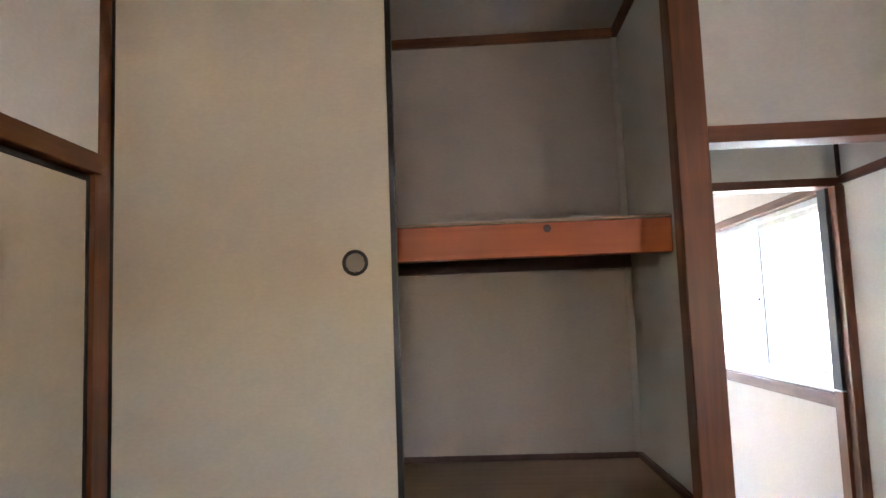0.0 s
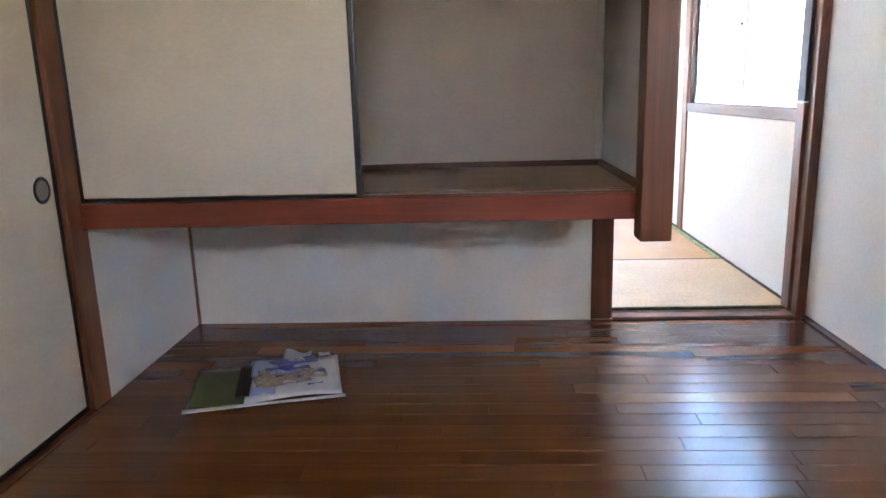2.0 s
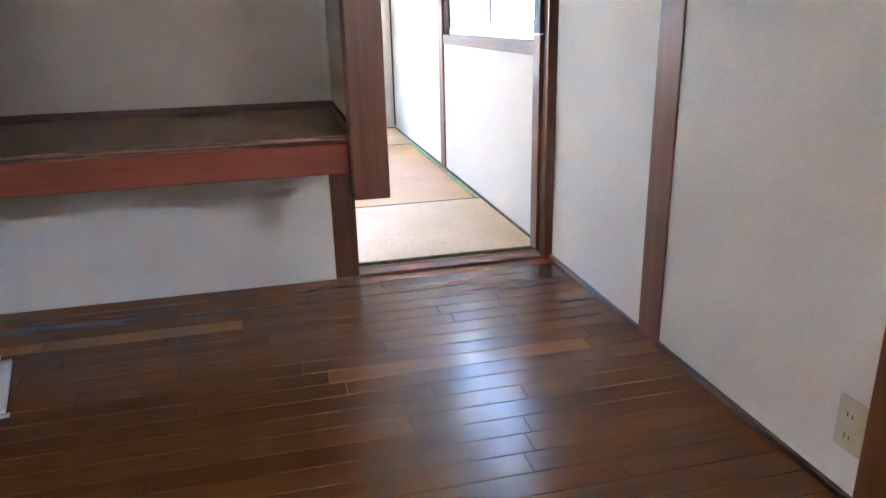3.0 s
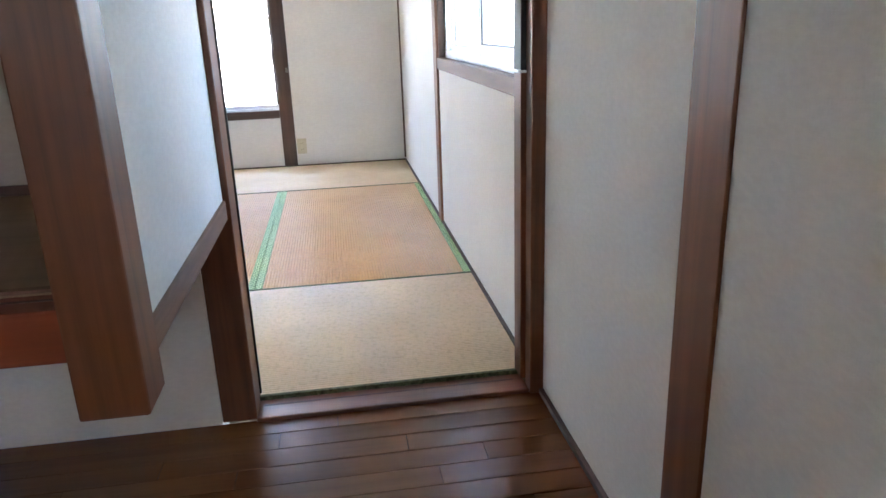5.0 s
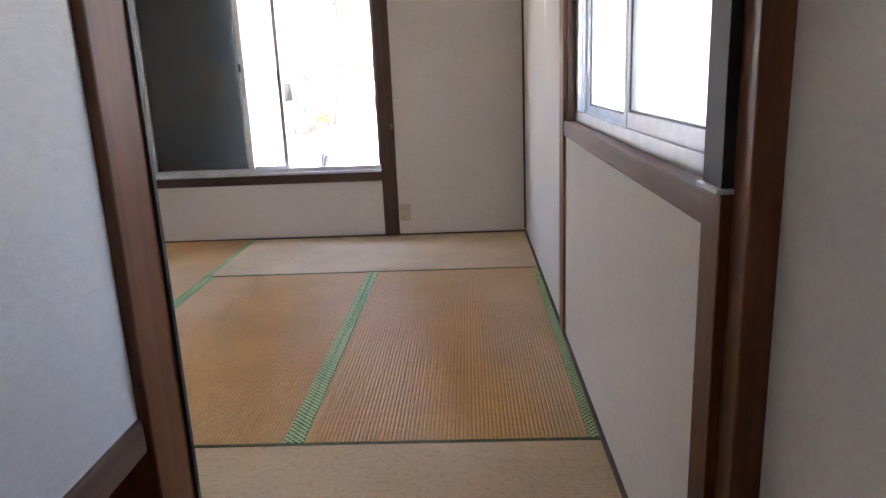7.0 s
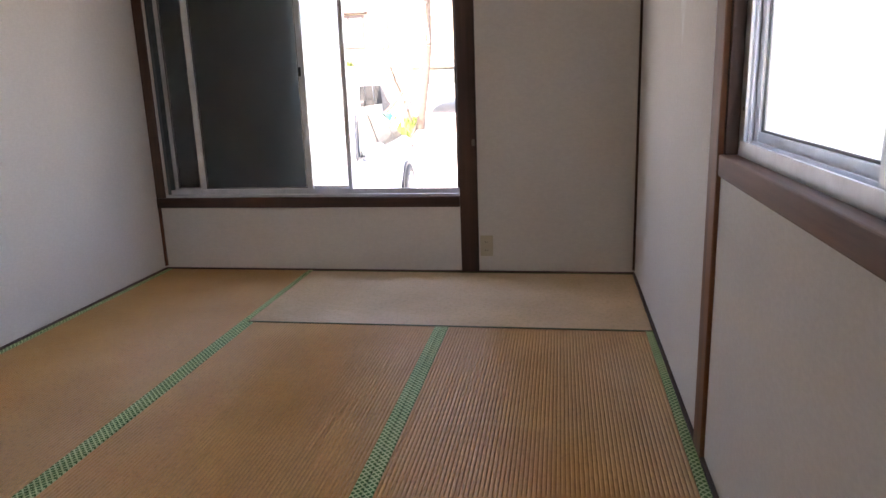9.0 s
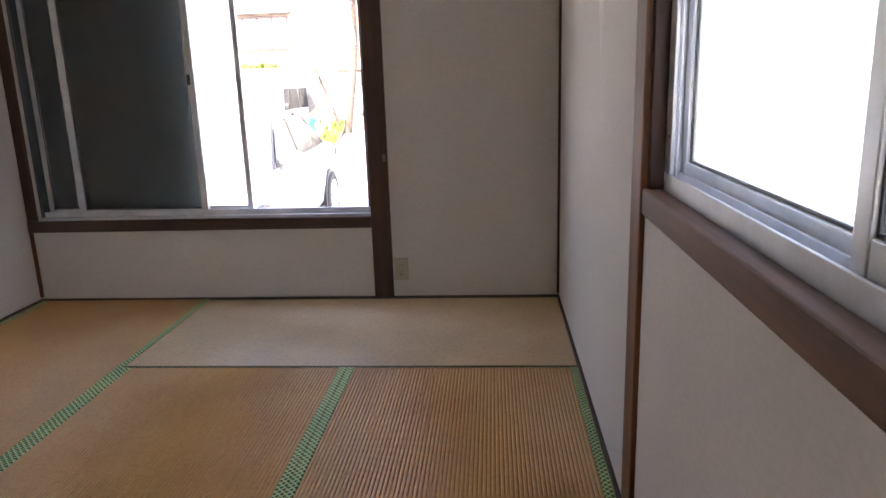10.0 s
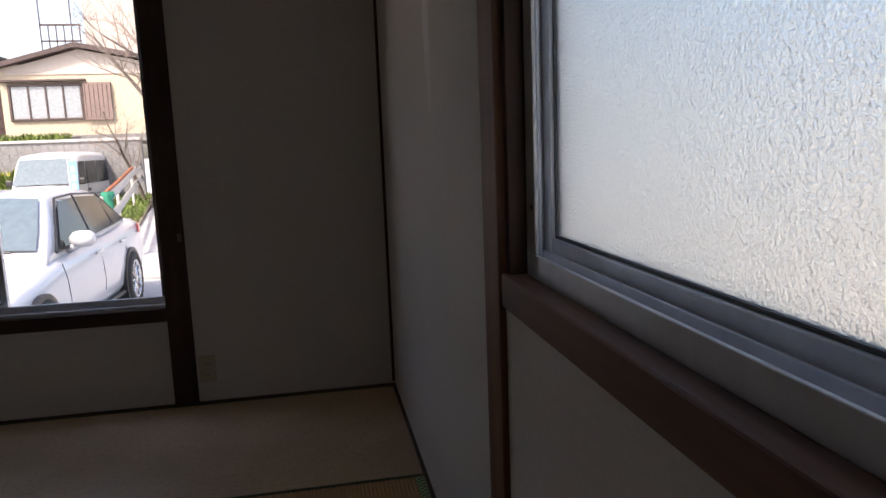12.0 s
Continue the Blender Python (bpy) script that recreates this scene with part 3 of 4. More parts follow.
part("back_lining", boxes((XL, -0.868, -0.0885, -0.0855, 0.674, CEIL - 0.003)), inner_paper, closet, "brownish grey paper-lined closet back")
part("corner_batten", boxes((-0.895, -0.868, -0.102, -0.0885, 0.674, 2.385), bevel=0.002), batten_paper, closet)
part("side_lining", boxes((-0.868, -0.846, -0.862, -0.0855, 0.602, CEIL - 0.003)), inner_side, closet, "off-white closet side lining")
part("side_panel", boxes((-0.846, -0.822, -0.862, -0.0805, 0.602, CEIL - 0.003)), white_paper, closet, "off-white wallpapered closet side")
part("side_rail", boxes((-0.868, -0.815, -0.862, -0.0805, 0.552, 0.602), bevel=0.003), pale_y, closet, "pale worn wooden bottom rail")
part("west_lining", boxes((XL - 0.02, XL - 0.002, -0.855, -0.0855, FLOOR, 2.38)), white_paper, closet)
part("under_batten", boxes((XL - 0.002, XL + 0.008, -0.100, -0.0855, FLOOR, 0.62), bevel=0.002), pale_z, closet, "thin orange-brown corner batten")
part("shelf_beam", boxes((XL, -0.868, -0.735, -0.690, 1.414, 1.524), bevel=0.003), beam_x, closet, "bright orange-brown timber beam with a knot")
part("knot", lathe(bmesh.new(), (-1.262, -0.7355, 1.504), (0, -1, 0), [(0.013, 0), (0.012, 0.0012), (0.004, 0.0016)], 16), dark_x, closet, "dark knot in the beam")
part("shelf_board", boxes((XL, -0.868, -0.738, -0.0885, 1.526, 1.534)), plywood, closet, "thin plywood shelf")
part("shelf_cleat", boxes((XL, -0.868, -0.115, -0.089, 1.408, 1.470), bevel=0.002), dark_x, closet)
for x in (-2.35, -1.98, -1.61, -1.235):
    part("joist", boxes((x - 0.018, x + 0.018, -0.69, -0.115, 1.466, 1.525), bevel=0.002), dark_y, closet)
part("closet_ceiling", boxes((XL, -0.868, -0.815, -0.0885, 2.418, 2.43)), inner_side, closet)
part("crown_trim", boxes((XL, -0.868, -0.112, -0.0885, 2.378, 2.418), bevel=0.002), post_x, closet)
part("crown_trim", boxes((-0.890, -0.868, -0.80, -0.112, 2.378, 2.418), bevel=0.002), post_y, closet)


# ---- fusuma doors ----
def fusuma_door(label, m, width, height, pull_x, pull_z, group):
    """A papered sliding door facing -y from its lower left corner, black frame, round pull."""
    t = thing("fusuma_door", label, "sliding door", tuple(m.translation), group)
    def put(name, bm, mat, parent, text="", smooth=False):
        bm.transform(m)
        return part(name, bm, mat, parent, text, smooth)
    f = 0.018
    put("panel", boxes((f, width - f, 0.002, 0.018, f, height - f), bevel=0.001), fusuma_paper, t, "beige fusuma paper")
    put("stile", boxes((0, f, 0, 0.021, 0, height), bevel=0.002), black_lacquer, t)
    put("stile", boxes((width - f, width, 0, 0.021, 0, height), bevel=0.002), black_lacquer, t)
    put("bottom_rail", boxes((f, width - f, 0, 0.021, 0, f * 0.8), bevel=0.002), black_lacquer, t)
    put("top_rail", boxes((f, width - f, 0, 0.021, height - f, height), bevel=0.002), black_lacquer, t)
    pull = put("pull", lathe(bmesh.new(), (pull_x, 0.0025, pull_z), (0, -1, 0), [(0.040, 0), (0.040, 0.002), (0.036, 0.004), (0.030, 0.003), (0.029, 0.0005)], 36), black_lacquer, t, "round dark recessed pull", True)
    put("cup", lathe(bmesh.new(), (pull_x, 0.002, pull_z), (0, -1, 0), [(0.028, 0), (0.0285, 0.002), (0.026, 0.0016), (0.003, 0.0012)], 36), brass_grey, pull, "dull metal cup", True)
    return t


fusuma_door("beige papered sliding closet door with black lacquer edges", Matrix.Translation((XL - 0.008, -0.870, 0.6445)), 0.905, 1.714, 0.776, 0.763, "fusuma doors")
turn = Matrix.Rotation(math.pi / 2, 4, "Z")
for k, y in enumerate((-1.888, -2.80, -3.72)):
    w = 0.928
    m = Matrix.Translation((XW - 0.012 - 0.024 * (k % 2), y, FLOOR + 0.007)) @ turn
    fusuma_door("beige papered sliding door standing closed in its wall track", m, w, 1.707, w - 0.075 if k != 1 else 0.075, 0.727, "fusuma doors")

# ---- magazine on the floor ----
mag = thing("magazine", "open glossy blue and white advertising leaflet on the floor", "magazine", (-2.13, -0.715, FLOOR))


def sheet(name, x0, x1, y0, y1, z, mat, label, lift=0.0, angle=0.0, n=10):
    bm = bmesh.new()
    rows = []
    for i in range(n + 1):
        u = i / n
        rows.append([])
        for j in range(n + 1):
            v = j / n
            h = lift * math.sin(u * 2.7 + v * 1.3) ** 2
            rows[-1].append(bm.verts.new((x0 + (x1 - x0) * u, y0 + (y1 - y0) * v, h)))
    for i in range(n):
        for j in range(n):
            bm.faces.new((rows[i][j], rows[i + 1][j], rows[i + 1][j + 1], rows[i][j + 1]))
    ex = bmesh.ops.extrude_face_region(bm, geom=bm.faces[:])
    for v in ex["geom"]:
        if isinstance(v, bmesh.types.BMVert):
            v.co.z += 0.0012
    bm.transform(Matrix.Translation((-2.13, -0.715, FLOOR + z)) @ Matrix.Rotation(radians(angle), 4, "Z"))
    return part(name, bm, mat, mag, label, True)


sheet("page", -0.255, -0.06, -0.20, 0.14, 0.002, print_green, "olive green page", 0.004, 14)
sheet("page", -0.26, 0.26, -0.225, -0.203, 0.006, paper_white, "white page edge", 0.002, 14)
sheet("page", -0.07, 0.25, -0.20, 0.15, 0.006, paper_white, "white printed page", 0.010, 14)
sheet("flap", 0.02, 0.12, 0.12, 0.22, 0.012, paper_white, "turned-up white corner", 0.02, 4)
sheet("picture", -0.10, -0.055, -0.17, 0.10, 0.0175, dark_slot, "dark strip of a photograph", 0.004, 14)
sheet("picture", -0.06, 0.09, 0.0, 0.14, 0.0178, print_sky, "pale blue picture", 0.005, 14)
sheet("picture", -0.055, 0.13, -0.12, -0.01, 0.0185, print_tan, "tan picture", 0.005, 26)
sheet("picture", 0.02, 0.19, 0.045, 0.115, 0.019, print_blue, "dark blue heading", 0.004, 26)
sheet("picture", 0.04, 0.15, 0.0, 0.03, 0.019, print_blue, "dark blue heading", 0.003, 24)
sheet("picture", -0.05, 0.03, -0.17, -0.11, 0.0175, print_sky, "pale blue picture", 0.004, 14)
sheet("picture", 0.10, 0.20, -0.08, -0.01, 0.0175, print_tan, "tan picture", 0.003, 20)
rg = random.Random(21)
for k in range(18):
    x, y = rg.uniform(-0.05, 0.19), rg.uniform(-0.17, 0.11)
    sheet("picture", x, x + rg.uniform(0.015, 0.06), y, y + rg.uniform(0.008, 0.035), 0.0195 + 0.0006 * k, rg.choice((print_sky, print_blue, print_tan, paper_white, print_blue)), "small printed picture", 0.003, 14 + rg.uniform(-6, 12), 4)


# ---- outside: ground, road, bank ----
GROUND = -0.78
bm = bmesh.new()
R = 400
bm.faces.new([bm.verts.new(c) for c in ((-R, -R, GROUND), (R, -R, GROUND), (R, R, GROUND), (-R, R, GROUND))])
structure("ground", bm, gravel, "pale gravel yard reaching to the horizon", "ground")


def strip(name, pts, width, mat, label, category, sag=0.0):
    """A slab along a line of (x, y, z), widening to its right."""
    bm = bmesh.new()
    n = len(pts)
    top = [[bm.verts.new((x + k * width / 6, y, z + sag * math.sin(k * 0.5) * 0.02)) for k in range(7)] for x, y, z in pts]
    for i in range(n - 1):
        for k in range(6):
            bm.faces.new((top[i][k], top[i][k + 1], top[i + 1][k + 1], top[i + 1][k]))
    ex = bmesh.ops.extrude_face_region(bm, geom=bm.faces[:])
    for v in ex["geom"]:
        if isinstance(v, bmesh.types.BMVert):
            v.co.z = GROUND - 0.05
    return structure(name, bm, mat, label, category)


strip("road", [(-3.4, 11.5, -0.74), (-3.7, 14.0, -0.58), (-4.15, 17.0, -0.42), (-4.6, 21.0, -0.2), (-5.2, 27.0, 0.1), (-7.0, 60.0, 0.8)], 4.2, concrete, "pale concrete lane rising past the guard rail", "road")
bank = strip("bank", [(-5.0, 12.6, -0.67), (-5.2, 15.0, -0.48), (-5.6, 18.0, -0.30), (-6.1, 21.4, -0.1)], 1.35, soil, "low grassy bank below the guard rail", "bank", 1.0)

structure("parking_pad", boxes((-11.5, -5.4, 17.6, 21.6, GROUND - 0.05, GROUND + 0.1)), concrete, "low concrete parking pad before the block wall", "pavement")

# block retaining wall, course by course
wall_blocks = structure("retaining_wall", boxes((-16.0, -5.0, 21.62, 21.80, GROUND, 1.50)), block, "grey concrete block retaining wall with joints", "wall")
shapes = {}
for c in range(11):
    z = GROUND + c * 0.2
    x = -14.0 + (0.2 if c % 2 else 0.0)
    while x < -5.2:
        if "b" not in shapes:
            shapes["b"] = mesh_of("block", boxes((-0.196, 0.196, -0.03, 0.0, 0.003, 0.197), bevel=0.004), block)
        ob = new("block", shapes["b"])
        ob.location, ob.parent = (x, 21.62, z), wall_blocks
        x += 0.4
part("coping", boxes((-16.0, -5.0, 21.57, 21.84, 1.50, 1.58), bevel=0.01), concrete, wall_blocks)


# ---- house across the yard ----
house = thing("house", "cream stuccoed house with brown gable eaves and a bay window", "house", (-5.5, 23.5, 1.5))
HY = 22.9
part("wall", boxes((-8.92, 1.5, HY, HY + 7, 1.50, 3.75)), stucco, house, "cream stucco wall")
part("plinth", boxes((-8.77, 1.5, HY - 0.03, HY, 1.50, 1.72)), block, house)
bm = bmesh.new()
gable = [(-9.05, 3.55), (-6.75, 4.16), (-3.6, 3.50)]
for yy in (HY - 0.02, HY + 7):
    for x, z in gable:
        bm.verts.new((x, yy, z))
bm.verts.ensure_lookup_table()
v = bm.verts
for f in ((0, 1, 2), (5, 4, 3), (0, 3, 4, 1), (1, 4, 5, 2), (2, 5, 3, 0)):
    bm.faces.new([v[i] for i in f])
part("gable", bm, stucco_pale, house, "pale gable above the wall")


def slab(a, b, y0, y1, t):
    bm = bmesh.new()
    rows = [[bm.verts.new((x, y, z + dz)) for x, z in (a, b) for y in (y0, y1)] for dz in (0, t)]
    p, q = rows
    for f in ((p[0], p[2], p[3], p[1]), (q[0], q[1], q[3], q[2]), (p[0], p[1], q[1], q[0]), (p[2], q[2], q[3], p[3]), (p[0], q[0], q[2], p[2]), (p[1], p[3], q[3], q[1])):
        bm.faces.new(f)
    return bm


part("roof", slab((-9.35, 3.52), (-6.75, 4.20), HY - 0.3, HY + 7.2, 0.13), brown_metal, house, "brown metal eaves")
part("roof", slab((-6.75, 4.20), (-3.2, 3.48), HY - 0.3, HY + 7.2, 0.13), brown_metal, house, "brown metal eaves")
part("fascia_band", boxes((-8.75, -3.3, HY - 0.03, HY, 3.46, 3.53)), stucco_pale, house)
upper = part("upper_storey", boxes((-6.95, 1.5, HY + 1.6, HY + 6.5, 3.7, 7.4)), stucco_pale, house, "pale upper storey")
part("upper_roof", boxes((-7.3, 1.8, HY + 1.1, HY + 7.0, 7.4, 7.55)), brown_metal, house)
hw = part("window", boxes((-8.72, -6.72, HY - 0.08, HY - 0.02, 2.16, 2.22), (-8.72, -6.72, HY - 0.08, HY - 0.02, 3.14, 3.21), (-8.72, -8.65, HY - 0.08, HY - 0.02, 2.22, 3.14), (-6.79, -6.72, HY - 0.08, HY - 0.02, 2.22, 3.14), bevel=0.005), brown_metal, house, "brown-framed window with pale blinds")
for k in range(4):
    x0 = -8.65 + k * 0.465
    part("pane", boxes((x0 + 0.02, x0 + 0.445, HY - 0.045, HY - 0.035, 2.23, 3.13)), blind, hw)
    if k:
        part("mullion", boxes((x0 - 0.025, x0 + 0.025, HY - 0.07, HY - 0.03, 2.22, 3.14), bevel=0.004), brown_metal, hw)
part("window_hood", boxes((-8.9, -6.62, HY - 0.2, HY, 3.26, 3.32), bevel=0.01), brown_metal, house, "thin brown window hood")
sb = part("shutter_box", boxes((-6.70, -5.95, HY - 0.12, HY, 2.14, 3.22), bevel=0.01), shutter_pink, house, "pinkish-brown shutter box")
for k in range(6):
    part("rib", boxes((-6.66 + k * 0.12, -6.64 + k * 0.12, HY - 0.128, HY - 0.12, 2.2, 3.16)), brown_metal, sb)
part("vent", boxes((-7.3, -6.9, HY - 0.04, HY - 0.03, 1.62, 1.68)), dark_slot, house)
balcony = part("balcony", boxes((-8.1, -6.95, HY + 1.2, HY + 1.24, 5.02, 5.08), (-8.1, -6.95, HY + 1.2, HY + 1.24, 4.55, 4.60), bevel=0.004), brown_metal, house, "thin metal balcony rail")
for k in range(6):
    part("baluster", boxes((-8.1 + k * 0.22, -8.07 + k * 0.22, HY + 1.2, HY + 1.24, 4.2, 5.9 if k in (0, 4) else 5.05)), brown_metal, balcony)
part("clothes_bar", boxes((-8.12, -6.95, HY + 1.2, HY + 1.23, 5.86, 5.9)), brown_metal, balcony)

barn = thing("shed", "dark timber-clad shed beside the cream house", "shed", (-10.5, 24.0, 1.5))
part("wall", boxes((-13.0, -9.1, HY + 0.6, HY + 5, 1.5, 3.9)), dark_wood_far, barn)
for k in range(7):
    part("board", boxes((-12.9, -9.11, HY + 0.57, HY + 0.6, 1.7 + k * 0.3, 1.94 + k * 0.3)), dark_wood_far, barn)
part("roof", slab((-13.3, 4.3), (-8.9, 3.92), HY + 0.2, HY + 5.4, 0.1), brown_metal, barn)

# neighbour's wall that the frosted window looks at
nb = thing("neighbour_house", "plain cream house wall beyond the frosted window", "house", (4.6, 1.0, GROUND))
part("wall", boxes((4.0, 9.0, -8.0, 4.5, GROUND, 1.85)), stucco_white, nb)
part("roof", boxes((3.7, 9.3, -8.4, 4.8, 1.85, 1.97)), shutter_steel, nb)


# ---- vehicles (built with the nose towards -y at the origin, then placed) ----
def loft(bm, rings):
    vs = [[bm.verts.new(p) for p in r] for r in rings]
    n = len(vs[0])
    for a, b in zip(vs, vs[1:]):
        for k in range(n):
            bm.faces.new((a[k], a[(k + 1) % n], b[(k + 1) % n], b[k]))
    bm.faces.new(vs[0][::-1]), bm.faces.new(vs[-1])
    return bm


def body_ring(y, hw, z0, z1, crown):
    """A car body's outline across: sill, waist, shoulder, crowned top."""
    h = z1 - z0
    half = [(0.0, z0), (hw * 0.86, z0), (hw * 0.97, z0 + h * 0.18), (hw, z0 + h * 0.45), (hw * 0.985, z0 + h * 0.72), (hw * 0.95, z0 + h * 0.9), (hw * 0.86, z1 - 0.012), (hw * 0.45, z1 + crown * 0.75)]
    ring = [(x, y, z) for x, z in half] + [(0.0, y, z1 + crown)] + [(-x, y, z) for x, z in half[:0:-1]]
    return ring


def quad(a, b, c, d, n=6):
    """A patch between four corners, with a little thickness outwards."""
    a, b, c, d = map(Vector, (a, b, c, d))
    bm = bmesh.new()
    g = [[bm.verts.new(a.lerp(b, i / n).lerp(d.lerp(c, i / n), j / n)) for j in range(n + 1)] for i in range(n + 1)]
    for i in range(n):
        for j in range(n):
            bm.faces.new((g[i][j], g[i + 1][j], g[i + 1][j + 1], g[i][j + 1]))
    nrm = (b - a).cross(d - a).normalized()
    ex = bmesh.ops.extrude_face_region(bm, geom=bm.faces[:])
    for v in ex["geom"]:
        if isinstance(v, bmesh.types.BMVert):
            v.co += nrm * 0.008
    return bm


def wheel(bm_put, parent, x, y, r, side):
    """Tyre, rim and spokes; side is +1 or -1, the way that it faces."""
    ty = bm_put("tyre", lathe(bmesh.new(), (x, y, r), (side, 0, 0), [(r * 0.66, -0.1), (r * 0.95, -0.105), (r, -0.07), (r, 0.07), (r * 0.95, 0.1), (r * 0.68, 0.105), (r * 0.66, 0.08)], 40), rubber, parent, "", True)
    bm_put("rim", lathe(bmesh.new(), (x, y, r), (side, 0, 0), [(r * 0.68, 0.06), (r * 0.67, 0.104), (r * 0.60, 0.10), (r * 0.57, 0.045), (0.02, 0.04)], 40), chrome, ty, "", True)
    bm = bmesh.new()
    for k in range(10):
        a = k * math.tau / 10
        p = Vector((x + side * 0.075, y + math.cos(a) * r * 0.1, r + math.sin(a) * r * 0.1))
        q = Vector((x + side * 0.092, y + math.cos(a) * r * 0.62, r + math.sin(a) * r * 0.62))
        tube(bm, p, q, 0.022, 0.014, 6)
    bm_put("spoke", bm, chrome, ty)
    bm_put("hub", lathe(bmesh.new(), (x, y, r), (side, 0, 0), [(0.05, 0.04), (0.05, 0.1), (0.03, 0.105)], 20), chrome, ty)


def placed(m):
    def put(name, bm, mat, parent, label="", smooth=False):
        bm.transform(m)
        return part(name, bm, mat, parent, label, smooth)
    return put


def sedan(m):
    t = thing("car", "pearl white saloon car parked on the gravel", "car", tuple(m.translation))
    put = placed(m)
    W, L = 0.90, 4.86
    rows = [(0.0, 0.60, 0.32, 0.60, 0.01), (0.10, 0.76, 0.24, 0.68, 0.03), (0.35, 0.86, 0.20, 0.76, 0.05), (0.9, 0.895, 0.2, 0.84, 0.06), (1.45, 0.90, 0.2, 0.92, 0.06), (2.2, W, 0.2, 0.94, 0.04), (3.3, W, 0.2, 0.96, 0.03), (4.0, 0.89, 0.22, 1.0, 0.05), (4.5, 0.86, 0.26, 1.0, 0.05), (4.8, 0.80, 0.32, 0.96, 0.03), (L, 0.70, 0.42, 0.88, 0.0)]
    bm = loft(bmesh.new(), [body_ring(*r) for r in rows])
    bmesh.ops.subdivide_edges(bm, edges=bm.edges[:], cuts=1, smooth=0.6, use_grid_fill=True)
    body = put("body", bm, car_paint, t, "", True)
    # cabin
    y0, y1, r0, r1, zb, zr = 1.35, 4.25, 2.05, 3.45, 0.93, 1.445
    hb, hr = 0.80, 0.60
    prof = [(y0, zb, hb), (1.62, 1.13, 0.745), (1.86, 1.32, 0.675), (r0, 1.415, 0.62), (2.4, zr, hr), (2.9, zr + 0.005, hr), (r1, 1.40, 0.61), (3.8, 1.26, 0.67), (y1, 1.01, 0.74)]
    bm = loft(bmesh.new(), [[(h, y, max(zb - 0.03, z - 0.03 - (z - zb) * 0.0)) for h in (w,)] + [(w * 0.93, y, z), (w * 0.5, y, z + 0.018), (0, y, z + 0.024), (-w * 0.5, y, z + 0.018), (-w * 0.93, y, z), (-w, y, z - 0.03), (-hb, y, zb - 0.06), (hb, y, zb - 0.06)] for y, z, w in prof])
    bmesh.ops.subdivide_edges(bm, edges=bm.edges[:], cuts=1, smooth=0.5, use_grid_fill=True)
    put("cabin", bm, car_paint, t, "", True)
    bm = bmesh.new()
    rows = [[bm.verts.new((w * k, y - 0.022, z + up + 0.022)) for k, up in ((-0.9, 0.0), (-0.5, 0.018), (0, 0.024), (0.5, 0.018), (0.9, 0.0))] for y, z, w in ((1.42, 0.983, 0.785), (1.62, 1.13, 0.745), (1.86, 1.32, 0.675), (2.0, 1.39, 0.635))]
    for a, b in zip(rows, rows[1:]):
        for k in range(4):
            bm.faces.new((a[k], a[k + 1], b[k + 1], b[k]))
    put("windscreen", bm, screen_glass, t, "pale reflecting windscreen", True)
    for s in (1, -1):
        def g(y, z, out=0.012):
            k = (z - zb) / (zr - zb)
            return (s * (hb + out + (hr + 0.022 - hb) * k), y, z)
        for a in (((1.72, 0.97), (2.62, 0.985), (2.62, 1.375), (2.18, 1.37)), ((2.68, 0.985), (3.50, 1.0), (3.38, 1.345), (2.68, 1.38)), ((3.54, 1.0), (3.92, 1.03), (3.78, 1.16), (3.43, 1.325))):
            c = [g(*p) for p in a]
            put("side_window", quad(*(c if s > 0 else c[::-1])), car_glass, t, "dark tinted side window")
        tr = bmesh.new()
        for p, q in (((1.60, 0.955), (2.14, 1.40)), ((2.14, 1.40), (2.65, 1.412)), ((2.65, 1.412), (3.40, 1.375)), ((3.40, 1.375), (3.98, 1.03)), ((3.98, 1.03), (1.60, 0.955)), ((2.65, 0.98), (2.65, 1.41))):
            tube(tr, g(*p, 0.014), g(*q, 0.014), 0.011, 0.011, 6)
        put("window_trim", tr, black_plastic, t)
        mir = bmesh.new()
        lathe(mir, (s * 0.80, 1.92, 1.03), (s, 0.12, 0), [(0.03, 0.02), (0.085, 0.06), (0.098, 0.13), (0.09, 0.21), (0.05, 0.25)], 20)
        bmesh.ops.scale(mir, vec=(1, 0.8, 0.8), verts=mir.verts, space=Matrix.Translation((-s * 0.80, -1.92, -1.03)))
        mo = put("mirror", mir, car_paint, t, "white door mirror", True)
        put("mirror_stalk", tube(bmesh.new(), (s * 0.78, 1.95, 0.93), (s * 0.93, 1.92, 1.0), 0.035, 0.03, 10), car_paint, mo, "", True)
        for y in (2.52, 3.42):
            put("door_handle", tube(bmesh.new(), (s * 0.905, y - 0.1, 0.83), (s * 0.905, y + 0.1, 0.835), 0.016, 0.016, 8), chrome, t, "chrome door handle")
        for y in (1.56, 2.66, 3.62):
            sm = bmesh.new()
            line = [(s * x, y, z) for x, z in ((0.886, 0.42), (0.899, 0.533), (0.8945, 0.64), (0.885, 0.733), (0.854, 0.862))]
            for p, q in zip(line, line[1:]):
                tube(sm, p, q, 0.004, 0.004, 6)
            put("door_seam", sm, black_plastic, t)
        put("sill_strip", boxes((s * 0.87 - 0.02, s * 0.87 + 0.02, 1.4, 3.5, 0.24, 0.28)), black_plastic, t)
        put("headlight", quad((s * 0.56, 0.10, 0.60), (s * 0.84, 0.34, 0.62), (s * 0.85, 0.42, 0.73), (s * 0.58, 0.14, 0.68)), lens, t, "clear headlight")
        put("tail_light", quad((s * 0.865, 4.36, 0.82), (s * 0.80, 4.74, 0.82), (s * 0.79, 4.72, 0.92), (s * 0.85, 4.40, 0.94)), tail_red, t, "red tail light")
